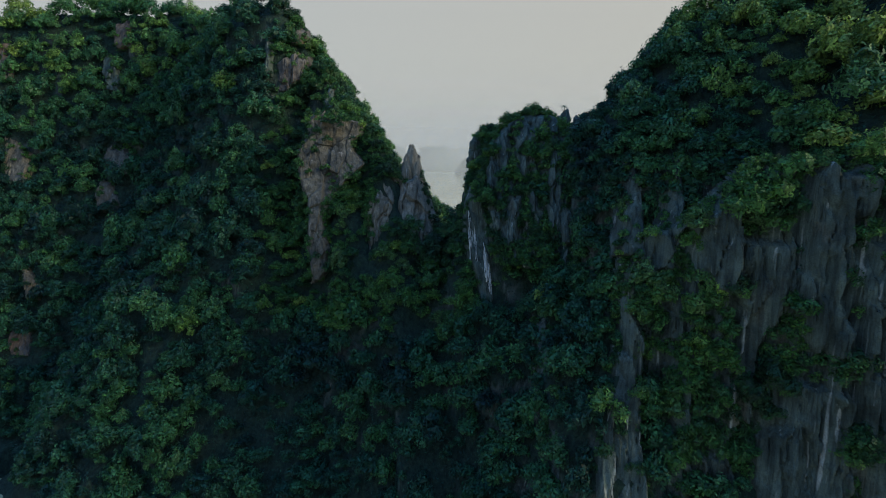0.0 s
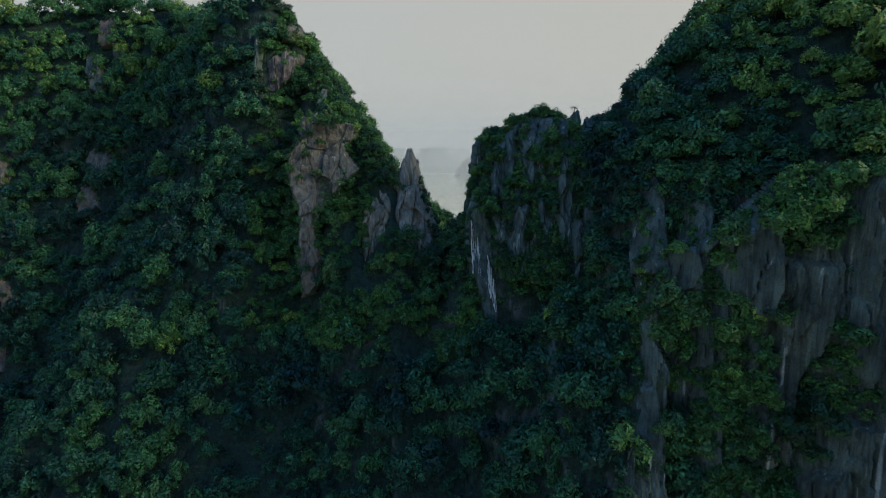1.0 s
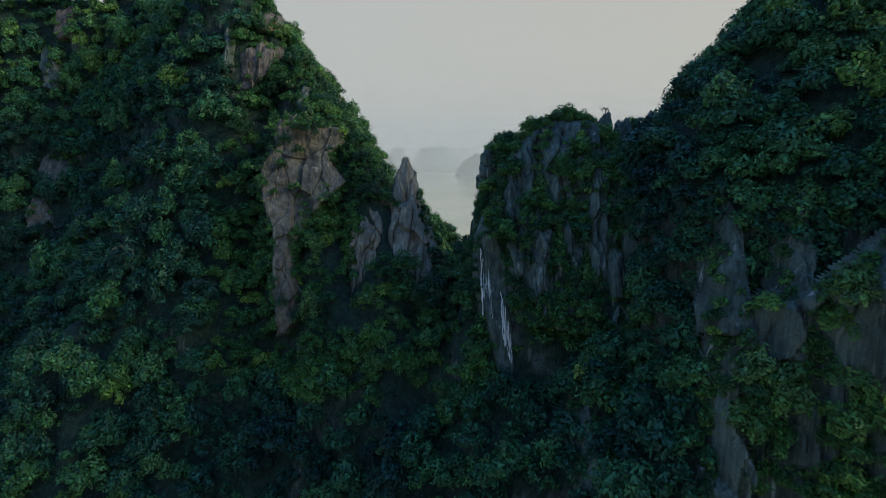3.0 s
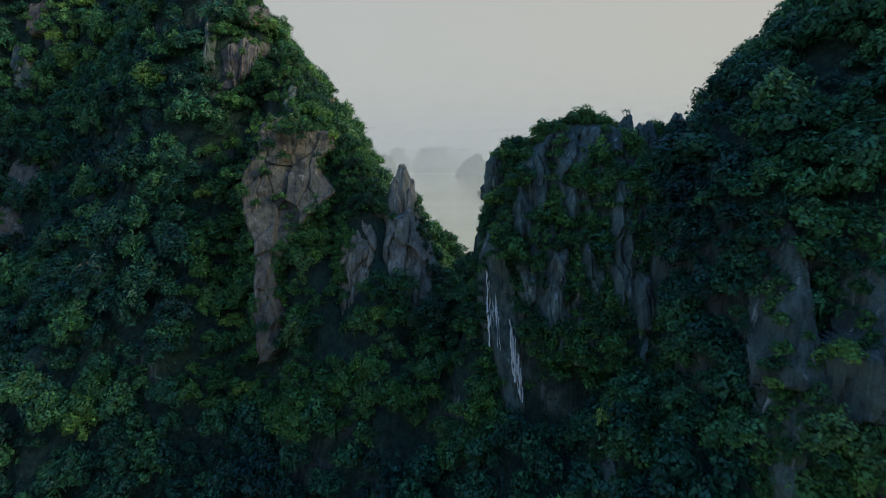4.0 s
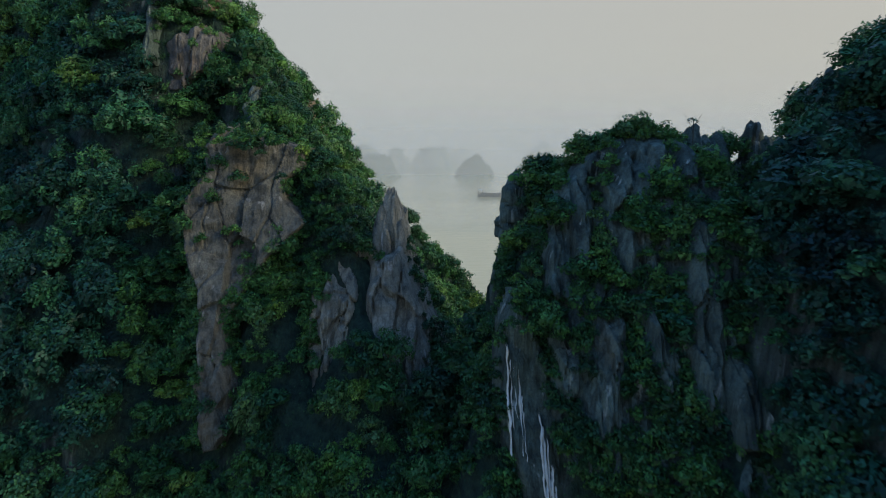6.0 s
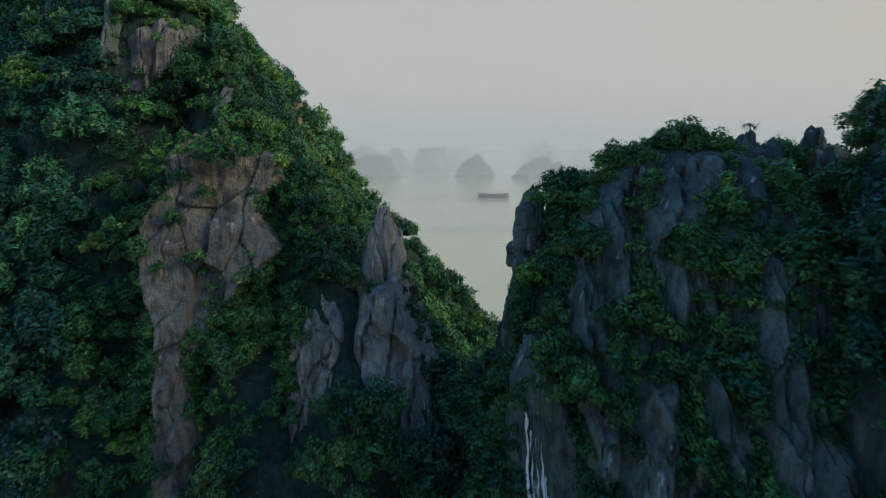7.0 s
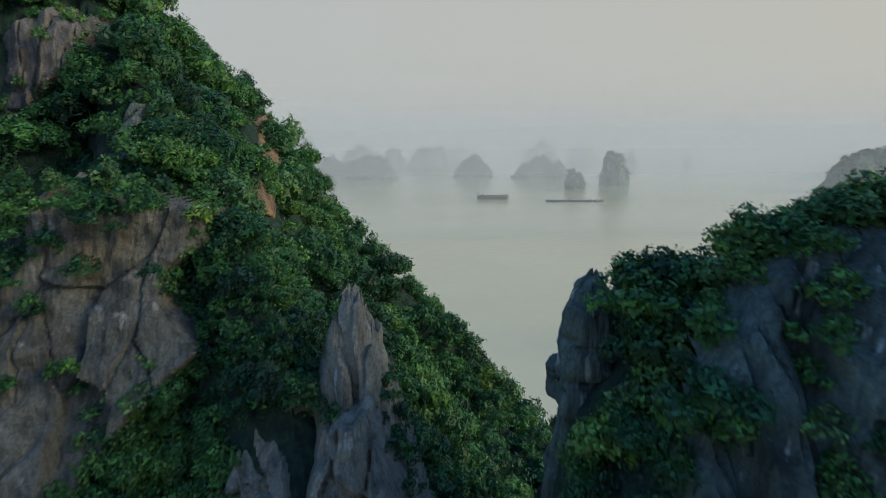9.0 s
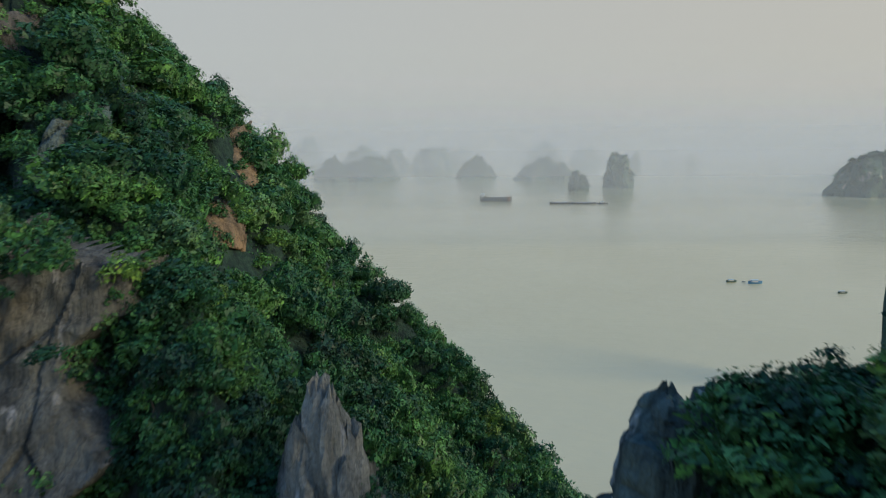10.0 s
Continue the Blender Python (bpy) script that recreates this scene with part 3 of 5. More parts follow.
    for k in np.unique(plate):
        used, g = np.unique(f[plate == k], return_inverse=True)
        me = bpy.data.meshes.new("plate")
        me.from_pydata(p[used].tolist(), [], g.reshape(-1, 4).tolist())
        me.polygons.foreach_set("use_smooth", np.full(len(me.polygons), True))
        me.materials.append(mat)
        me.set_sharp_from_angle(angle=radians(32))
        part("plate", me, ob)
    FACES.append((zs, lefts, rights, plane, clear))
    used = np.unique(f)
    p = p[used]
    rim = inside[used]
    bare = np.flatnonzero((rim > 0.3))
    for j in rng.choice(bare, int(len(bare) * step * step * shrubs + 0.5)):
        LEDGES.append((p[j, 0], p[j, 1] - 0.2, p[j, 2], bush))
    for zx, zz, rx, rz, per in zones:
        hold = (bare[((p[bare, 0] - zx) / rx) ** 2 + ((p[bare, 2] - zz) / rz) ** 2 + 1.6 * fbm(p[bare] / 3.5, 3, seed + 40) < 1.0])
        for j in rng.choice(hold, int(len(hold) * step * step * per)) if len(hold) else ():
            LEDGES.append((p[j, 0], p[j, 1] - 0.2, p[j, 2], bush * rng.uniform(0.6, 1.35)))
    hidden_by = bare[showing[used][bare] < -0.1 - 0.45 * wide_gap]
    for j in rng.choice(hidden_by, int(len(hidden_by) * step * step * cover)) if len(hidden_by) else ():
        LEDGES.append((p[j, 0], p[j, 1] - 0.1, p[j, 2] - 0.3, bush * rng.uniform(0.7, 1.5)))
    edge = np.flatnonzero(np.abs(rim) < 0.35)
    for j in rng.choice(edge, int(len(edge) * step * (0.75 if bare_in else 0.30) + 0.5)):
        LEDGES.append((p[j, 0], p[j, 1] - 0.1, p[j, 2] - 0.3, 1.1))
    return ob


# the big bare face under the left peak, its foot and its upper steps
rock_face(((109, -37, -32.0), (106.8, -38.4, -22.8), (103.4, -38.0, -23.2), (101.4, -39.4, -25.6), (98.7, -40.6, -25.0), (95.6, -40.6, -20.9), (92, -39.7, -25.0), (88.3, -38.6, -28.8), (85.4, -37.2, -30.6), (82.0, -36.4, -32.0), (77.7, -36.4, -31.9), (73, -36.0, -30.8), (68, -35.4, -30.6), (64.5, -34.5, -32.5)),
          "large bare warm-grey limestone face split by thin cracks", ROCK_WARM, 3, lambda x, z: np.interp(z, (56, 73, 86, 92, 98.7, 109, 114), (157, 161.3, 167.2, 170, 173, 177, 180)) - 0.6 + 0.12 * (x + 34), flute=0.16, crack=0.24, cell=2.8, tall=0.55, step=0.2, shrubs=0.02, ragged=1.8, proud_step=1.0, zones=((-36.5, 104, 2.2, 1.2, 0.4), (-31, 101, 2.0, 0.6, 0.4), (-33.5, 70, 1.0, 1.5, 0.4)), ribs=0.25, rough=0.8, clear=5)
rock_face(((118.2, -34.6, -33.0), (115.9, -35.4, -32.5), (113.3, -36.2, -32.4), (110.6, -35.0, -32.2)), "weathered grey rock step half hidden by shrubs", ROCK_GREY, 4, lambda x, z: 186.4 + 0.55 * (z - 113) + 0 * x, flute=0.3, crack=0.4, cell=2.0, step=0.25, ragged=1.0, shrubs=0.12, clear=4)
rock_face(((128.6, -48.6, -43), (125.6, -51.8, -42.3), (121.6, -52.2, -42.6), (119, -52.2, -46), (116.5, -52, -48)), "rust-streaked grey limestone knob below the peak", ROCK_RED, 5, lambda x, z: 194.4 + 0.3 * (z - 122) - 0.15 * (x + 47), flute=0.6, crack=0.35, cell=2.6, tall=0.3, step=0.25, ribs=0.35, clear=5)
rock_face(((134, -55.4, -53), (130, -55.8, -52.6), (121, -55.6, -52.8)), "dark grey limestone rib below the peak", ROCK_GREY, 6, None, 2.4, flute=0.4, clear=5)
rock_face(((137, -47, -44.6), (134.5, -48.5, -44), (131.5, -48, -44.6)), "ochre limestone cap near the peak", ROCK_RED, 9, None, 2.4, flute=0.4, cell=2.4, step=0.25, clear=5)
rock_face(((117.8, -35.5, -34.0), (115, -34.8, -32.4), (112.5, -33.4, -31.2), (109.4, -31.4, -29.6)), "narrow ochre rock strip near the ridge", ROCK_OCHRE, 8, lambda x, z: 226.6 + 1.35 * (z - 113) + 0 * x, flute=0.5, step=0.25, ragged=0.5, shrubs=0.0, clear=9)
rock_face(((108, -29.6, -28.2), (105.8, -28.8, -26.0), (103.6, -27.0, -25.6)), "ochre rock slab showing between bushes", ROCK_OCHRE, 41, lambda x, z: 203.6 + 0.5 * (z - 106) + 0 * x, flute=0.4, step=0.25, ragged=0.8, shrubs=0.0, clear=6)
for zs, lefts, rights, plane, clear in FACES[-2:]:
    FACES.append((np.concatenate([[zs[0] - 2.5], zs]), np.concatenate([lefts[:1], lefts]) - 0.5, np.concatenate([rights[:1], rights]) + 3.0, plane, 11))
for bx, by, bz, size in ((-37.0, 172.0, 105.0, 1.4), (-34.5, 172.0, 107.0, 1.5), (-31.5, 172.5, 107.4, 1.3), (-28.5, 172.5, 105.5, 1.5), (-25, 171.0, 102.0, 1.3), (-35.5, 169.4, 101.5, 0.9), (-33.0, 168.8, 94.0, 0.6), (-29.0, 169.8, 91.5, 1.2), (-26.5, 169.8, 91.0, 1.3), (-31.0, 168.8, 88.0, 1.0), (-42.5, 169.5, 98, 1.2), (-33.6, 168.6, 82.0, 1.0), (-39.8, 169.0, 78.5, 0.9), (-34.6, 168.4, 75.5, 0.9)):
    LEDGES.append((bx, by, bz, size))


def drape(x0, x1, y0, y1, z0, z1, count, seed, size=1.3):
    """Shrubs hanging over the foot of a crag."""
    r = np.random.RandomState(seed)
    for k in range(count):
        v = r.rand()
        LEDGES.append((r.uniform(x0, x1), y0 + (y1 - y0) * v, z0 + (z1 - z0) * v, size * r.uniform(0.7, 1.3)))


drape(-38.2, -25.5, 173.2, 176.4, 106.0, 110.0, 18, 18, 1.25)
drape(3.5, 14.5, 138.0, 141.0, 55, 64.5, 70, 8, 1.5)
drape(4.0, 7.4, 141.2, 143.6, 66, 73, 22, 26, 1.4)
drape(13.2, 15.6, 140.8, 143.2, 66, 78, 26, 27, 1.3)
drape(-19, -12.0, 160.2, 161.2, 68, 77, 18, 9, 1.2)
drape(-11, -1.5, 159.6, 160.6, 62, 72, 24, 10, 1.2)
drape(-31.5, -23.5, 167.0, 171.8, 82, 94, 26, 17, 1.3)
drape(-13.0, -10.4, 168.8, 170.4, 80, 92, 10, 15, 1.0)
drape(-30.8, -25.5, 158.8, 159.6, 56, 60, 8, 11, 1.2)
# the free-standing spire and the rocks at its foot
stack(172.5, ((-9.3, 72, 98.0, 5.8, 0.84, 0.50, 0.3, 0.0), (-11.2, 72, 96.4, 3.2, 0.84, 0.6, 0.9, 0.6), (-7.4, 74, 97.2, 2.8, 0.88, 0.6, 0.0, 0.4), (-9.3, 76, 99.6, 2.3, 0.8, 0.7, 0.4, 0.7), (-8.3, 76, 98.9, 1.8, 0.8, 0.75, 0.2, 1.1), (-10.5, 76, 98.0, 2.0, 0.8, 0.75, 0.5, 1.1), (-12.0, 70, 91.0, 2.4, 0.8, 0.6, 0.6, 0.8), (-7.6, 74, 95.0, 1.6, 0.9, 0.7, 0.1, 1.6), (-9.8, 74, 96.4, 1.5, 0.9, 0.7, 0.2, 1.8)), ROCK_PALE,
      "free-standing pointed limestone pinnacle with fluted grey sides", 7, yaw=8, d=4.0, name="rock_pinnacle", category="rock pinnacle", flute=0.55, crack=0.25, power=2.6, rough=0.4, lean_y=0.0)
rock_face(((93, -12, -6.6), (90, -18, -5.6), (86, -20.4, -4.2), (80, -21.0, -2.4), (74, -20.5, -0.6), (66, -20, -0.4)), "fluted grey limestone buttress and slabs below the pinnacle, half overgrown", ROCK_PALE, 31,
          lambda x, z: np.interp(z, (62, 74, 80, 86, 93), (156.5, 162.2, 164.4, 166.4, 169.2)) + 0.22 * np.abs(x + 8.2) * (x > -12) + np.where(x <= -12, 0.84, 0), flute=0.65, crack=0.45, cell=2.2, tall=0.32, step=0.22, shrubs=0.01, ragged=1.6, fold=2.6, proud_step=0.8, clear=3, ribs=0.35, rough=0.6, bush=1.3, cover=0.32,
          bare_in=(((92.5, -10.8, -6.8), (89.9, -11.5, -6.2), (85.4, -12.3, -5.0), (79.6, -12.5, -3.3), (74.6, -11.9, -1.2), (69, -11, -1.0)), ((91, -16.4, -13.3), (86, -19.0, -12.9), (80, -19.4, -13.0), (73.5, -17.4, -13.6))))
crag(-28.2, 162.5, 58, 66.5, 4.8, 5, taper=0.7, lean=(0, 2), seed=10, mat=ROCK_GREY, cells=8)
# the block right of the saddle: edge pillar, columns and flowstone
pillar = tagged(new("rock_pillar"), "stacked grey limestone blocks at the edge of the gap", "rock pillar", "limestone crags")
pillar.location = (1.4, 162.0, -0.7)
for k, (px, z0, z1, w, d, taper, lean, tip, foot) in enumerate((
        (7.5, 102.3, 104.5, 2.5, 3.2, 0.50, 0.1, 0.35, 0.0), (7.15, 98.0, 102.5, 3.0, 4.2, 0.96, 0.1, 0.10, 0.10), (6.8, 95.5, 98.3, 3.5, 4.6, 0.96, 0.1, 0.12, 0.10),
        (6.4, 87.0, 95.8, 4.1, 5.2, 0.92, 0.5, 0.14, 0.10), (10.4, 66, 88.5, 4.2, 8.0, 0.94, -1.8, 0.3, 0.0), (10.9, 70, 102.6, 4.0, 8.0, 0.94, 0.2, 0.4, 0.0),
        (9.3, 88, 104.7, 1.6, 3.6, 0.85, 0.1, 0.5, 0.0), (5.9, 95.0, 99.6, 0.8, 2.0, 0.7, 0.1, 0.6, 0.0))):
    me, _ = slab_mesh(w, d, z1 - z0, taper, (lean, 0.4), 640 + k, ROCK_GREY, 9, 0.05, 0.75, 5.0, tip, 0.7, 0.6, foot)
    part("block", me, pillar, m=pose(px, 0.5 if k in (4, 5) else 0, z0, 0, 0, (14, -9, 6, -12, 3, 6, -14, 10)[k]))
CRAGS.append((7.8, 162.5, 84, 107, 5.5, 8, 0.0, 1.5))
def block_plane(x, z):
    """Leans back, its left side turned away; bends back over the top."""
    high = np.clip(z - 101, 0, 20)
    return 102.0 - 0.497 * np.minimum(x, 29) + 0.548 * z + 0.325 * high + (0.023 * np.clip(x - 17, 0, 9) + 0.08 * np.clip(x - 24.5, 0, 6)) * high


BLOCK_COLUMNS = (
    ((107.9, 16.3, 17.5), (105.6, 15.2, 17.2), (103.0, 13.7, 16.0), (100.7, 13.7, 16.0), (98.6, 13.4, 16.0), (97.2, 13.3, 16.0), (94.6, 13.6, 15.0)),
    ((97.1, 11.6, 12.6), (94.9, 10.3, 13.2), (93.3, 10.5, 13.5), (91.8, 10.9, 13.6), (90.3, 11.6, 14.2)),
    ((107.9, 21.0, 21.8), (105.6, 19.4, 21.2), (103.5, 18.7, 20.5), (101.8, 18.0, 19.6), (100.2, 17.8, 18.4)),
    ((109.6, 22.2, 25.2), (106.6, 21.4, 24.6), (103.6, 20.4, 23.4), (102.0, 20.4, 22.5), (100.3, 20.7, 22.0)),
    ((108.8, 25.6, 28.4), (106, 25.3, 28.0), (103.6, 24.9, 27.2)),
    ((99.6, 25.8, 27.7), (93.4, 24.3, 27.4), (87.2, 24.2, 26.8), (83.1, 24.1, 26.3), (80.5, 24.8, 25.9)))
BLOCK_STRIPS = (
    ((86.7, 27.1, 28.6), (84.6, 26.4, 29.8), (79.6, 26.0, 29.6)),
    ((89.0, 15.9, 18.0), (84.8, 15.1, 17.4), (82.3, 14.8, 16.7), (78.4, 14.7, 15.9)),
    ((90.0, 20.0, 21.4), (86.1, 20.1, 22.1), (83.3, 21.0, 22.3)),
    ((85.4, 11.1, 13.9), (80.9, 11.6, 13.4)),
    ((98.5, 18.9, 19.9), (96, 18.2, 20.0), (93.5, 18.4, 19.4)))
rock_face(((108.8, 20.6, 26.0), (107.4, 18.0, 28), (105.6, 15.2, 29), (103, 13.0, 30), (99, 11.6, 31), (95, 10.2, 31), (88, 10.8, 31), (80, 11.2, 31), (74, 12, 31)), "grey limestone block with fluted columns and strips showing between shrubs", ROCK_GREY, 100,
          block_plane, flute=0.9, crack=0.5, cell=2.0, tall=0.14, step=0.22, shrubs=0.008, ragged=1.4, proud_step=0.8, ribs=0.2, rough=0.15, clear=3.0, bush=1.2, cover=0.8, wide_gap=0.7, jag=0.25, rim_back=0.25,
          bare_in=BLOCK_COLUMNS + BLOCK_STRIPS)
crag(31.3, 161, 96, 109.3, 5.2, 5, taper=0.8, shrubs=0.03, seed=13, cells=12, flute=0.5, crack=0.6, slabs=3)
crag(36.4, 166, 99, 108.5, 3.6, 4, taper=0.6, shrubs=0.03, seed=27, cells=8, flute=0.5, crack=0.6)
crag(43.0, 168, 98, 110.0, 7, 5, taper=0.6, shrubs=0.03, seed=14, cells=12, flute=0.5, crack=0.6, slabs=3, uneven=0.35)
crag(47.5, 160, 102, 116, 5, 6, taper=0.6, shrubs=0.03, seed=28, cells=10, flute=0.5, crack=0.6)
def wet_y(z):
    """How far back the wet wall lies, leaning at its foot."""
    return np.interp(z, (58, 68, 75, 81, 92), (136.0, 139.0, 141.7, 144.7, 145.8))


wet_wall = rock_face(((90.5, 7.2, 7.9), (87, 6.2, 9.6), (84, 5.9, 11.2), (78, 6.0, 12.4), (70, 7.4, 13.0), (64, 8.6, 12.8)), "wet limestone wall with pale flowstone streaks", ROCK_GREY, 19, lambda x, z: wet_y(z) + 0.12 * (x - 9), flute=0.45, cell=3.2, tall=0.3, shrubs=0.01, ragged=1.2, clear=6.0)
drape(10.4, 14.2, 157.2, 159.4, 99.0, 104.6, 34, 20, 1.7)
drape(14.0, 18.0, 155.2, 156.6, 103.6, 106.6, 26, 28, 0.95)
drape(18.0, 28.0, 154.6, 156.6, 106.4, 107.6, 46, 31, 1.0)
drape(15.4, 19.0, 154.6, 157.0, 104.8, 107.2, 30, 32, 1.2)
drape(10.6, 13.6, 152.5, 157.0, 92, 99.5, 30, 24, 1.6)
drape(6.8, 11.2, 141.8, 145.0, 87.5, 89.8, 22, 16, 1.1)
drape(7.2, 9.6, 143.0, 146.0, 89.6, 91.6, 9, 19, 1.1)
CRAGS.append((9.2, 143.0, 62, 88, 6.6, 10, 0.0, 1.0))
CRAGS.append((9.6, 137.5, 65, 84, 9, 12, 0.0, 0.0))
FLOWSTONE = paint("pale_flowstone", (0.62, 0.66, 0.66), 0.45)
r_ = np.random.RandomState(77)
for fx, low, high, wide in ((-2.75, 74.5, 85.5, 0.10), (-2.45, 77, 84, 0.06), (-2.1, 78, 83.5, 0.05), (-1.5, 74.5, 83, 0.11), (-1.15, 74, 80, 0.06), (0.75, 70.5, 78.2, 0.08), (1.05, 69.5, 77.2, 0.13), (1.45, 68.5, 76, 0.06), (1.85, 67.2, 73.5, 0.12), (2.25, 66.8, 71.5, 0.08)):
    ring = []
    for k in range(15):
        v = k / 14
        zz = low + (high - low) * v
        back = wet_y(zz) - 142.9
        cx, half = fx + 0.35 * (1 - v) + 0.05 * math.sin(k * 0.9 + fx * 5) + 0.05 * r_.normal(), 1.35 * wide * (0.45 + 0.8 * math.sin(math.pi * (0.12 + 0.8 * v))) * r_.uniform(0.4, 1.5)
        ring += [(cx - half, -3.4 + back, zz - 58), (cx, -4.15 + back, zz - 58), (cx + half, -3.4 + back, zz - 58), (cx, -1.6 + back, zz - 58)]
    quads = [(k * 4 + j, k * 4 + (j + 1) % 4, k * 4 + 4 + (j + 1) % 4, k * 4 + 4 + j) for k in range(14) for j in range(4)]
    part("flowstone", mesh_from("flowstone", ring, quads, FLOWSTONE, True), wet_wall, "white flowstone streak", pose(9.0, 146.0, 58))
# the near cliff wall: buttresses and bays, shrubs in the bays and on the broken middle
def wall_plane(x, z):
    """Upright from x = 40 on, leaning back towards its edge."""
    lean = np.interp(z, (58, 77, 95, 104), (0, 0.5, 9.0, 12.0)) * np.clip((42 - x) / 9, 0, 1)
    return 122.0 - 0.5 * x + 0.7 + lean - np.clip(70 - z, 0, 40) * 0.06


WALL_BAYS = (
    ((97.0, 40.8, 42.1), (93.0, 38.9, 43.5), (89.1, 38.2, 46.4)),
    ((88.5, 37.2, 38.8), (84.2, 37.9, 39.8), (79.9, 37.8, 40.5)),
    ((91.6, 44.0, 46.7), (85.0, 43.3, 47.9), (78.7, 43.3, 49.2), (76.9, 48.3, 49.6)),
    ((85.9, 48.6, 55.1), (79.0, 49.7, 55.6), (73.2, 49.3, 54.0), (69.3, 49.3, 52.8), (61.6, 49.3, 52.0), (54.9, 50.0, 52.1)),
    ((99.0, 57.6, 59.8), (95.8, 56.9, 60.7), (88.8, 56.3, 61.5), (83.4, 56.4, 62.2), (78.0, 56.2, 60.7), (73.0, 57.1, 63.1), (69.1, 58.4, 63.4)))
WALL_COLUMNS = (
    ((96.9, 60.8, 63.5), (92.6, 61.4, 64.4), (90.4, 61.5, 63.2)),
    ((86.7, 64.5, 70.2), (80.7, 63.4, 70.7), (75.8, 63.6, 65.5), (68.3, 64.2, 65.5), (62.8, 63.9, 69.8), (56.2, 64.7, 70.3)),
    ((63.6, 56.8, 63.6), (56.5, 56.5, 64.2), (53.1, 52.6, 64.3), (47.6, 52.3, 64.8), (40.5, 51.7, 65.4)),
    ((74.1, 31.3, 32.6), (66.4, 32.1, 36.3), (61.2, 31.9, 36.5), (55.6, 30.7, 36.7), (48.7, 28.6, 36.9), (41.6, 26.9, 37.3), (32.2, 25.7, 38.3)),
    ((52.2, 38.8, 40.5), (46.9, 38.6, 41.9), (36.1, 38.0, 42.7)))
WALL_FOOT = (
    ((48.7, 43.2, 49.1), (43.9, 42.8, 50.5), (37.6, 42.7, 51.3)),
    ((75.8, 40.1, 41.9), (67.7, 39.5, 41.9)),
    ((92, 66, 77), (70, 66.5, 77.5), (36, 66, 78)))
rock_face(((99, 52, 70), (97, 49, 75), (93.5, 46.5, 76), (89, 42.5, 77), (85, 36, 77), (80, 33.2, 77), (72, 32.4, 78), (62, 32.4, 78), (54, 32.5, 78), (30, 32.5, 79)),
          "sheer grey cliff wall with fluted buttresses, streaked black and white", ROCK_GREY, 121, wall_plane, flute=0.95, crack=0.5, cell=3.2, tall=0.12, step=0.32, shrubs=0.012, bush=2.0, ragged=2.2, clear=0.3, ribs=0.9, proud_step=0.9, rough=0.4, cover=0.30, wide_gap=0.9,
          bare_in=WALL_BAYS + WALL_COLUMNS + WALL_FOOT,
          zones=((70, 95, 7, 3, 0.4), (69, 78, 2.5, 6, 0.3), (66, 55, 2.5, 4, 0.3)))
rock_face(((97.5, 35.0, 37.0), (92, 34.2, 37.6), (86, 32.9, 37.0), (81.5, 32.2, 36)), "tall smooth grey limestone column at the edge of the cliff wall", ROCK_GREY, 123, lambda x, z: 114.6 + 0.55 * (z - 95) + 0 * x, flute=0.4, crack=0.4, cell=3.0, tall=0.16, step=0.28, shrubs=0.02, ragged=1.4, ribs=0.4, clear=1.5)
rock_face(((99.5, 41.2, 43), (93, 40.2, 43.2), (86, 39.0, 42.2), (82, 38.4, 41)), "narrow grey limestone column between shrubs on the cliff", ROCK_GREY, 124, lambda x, z: 110.6 + 0.45 * (z - 97) + 0 * x, flute=0.4, crack=0.4, cell=3.0, tall=0.16, step=0.28, shrubs=0.02, ragged=1.4, ribs=0.4, clear=1.5)
rock_face(((64, 20.6, 22.4), (58, 20, 24.4), (51, 20.5, 25), (45, 21, 24)), "narrow grey limestone rib beside the cliff wall", ROCK_GREY, 122, None, 1.5, flute=0.5, crack=0.4, cell=3.0, tall=0.2, shrubs=0.03, ragged=2.0, ribs=0.4)
rock_face(((66, 31.8, 34.5), (60, 30.8, 35.4), (52, 28.8, 35.6), (44, 27, 36), (36, 26, 37)), "fluted grey limestone pillar at the foot of the cliff wall", ROCK_GREY, 125, None, 1.8, flute=0.9, crack=0.45, cell=3.0, tall=0.14, step=0.3, shrubs=0.03, bush=1.6, ragged=1.6, ribs=0.5, rough=0.3, clear=4.0)
# bare patches on the far left slope
PATCH = "small bare limestone patch between shrubs"
for k, (rows, mat) in enumerate((
        (((103.5, -165, -161), (97, -164, -154), (86, -161, -151)), ROCK_WARM),
        (((100, -123, -117), (95, -124, -112), (89.5, -121, -112)), ROCK_WARM),
        (((87, -123, -119), (82, -124, -115), (77, -121, -114)), ROCK_WARM),
        (((147, -126, -120), (141, -127, -118), (136, -124, -118)), ROCK_RED),
        (((133, -130, -125), (127, -129.5, -122), (120, -127, -122)), ROCK_GREY),
        (((72.5, -115, -111), (67.5, -114, -109)), ROCK_WARM),
        (((40, -145, -139), (36, -145.5, -136.5), (31, -143, -136)), ROCK_RED),
        (((139, -173, -169), (124, -171, -166.5)), ROCK_RED),
        (((67, -80.5, -75), (63.5, -80, -74)), ROCK_GREY),
        (((58.5, -146, -143), (53, -144, -138), (48, -141, -137)), ROCK_WARM))):
    rock_face(rows, PATCH, mat, 151 + k, None, 2.0, flute=0.4, cell=3.4, tall=0.3, step=0.4, shrubs=0.05, ragged=3.4, clear=3.0)

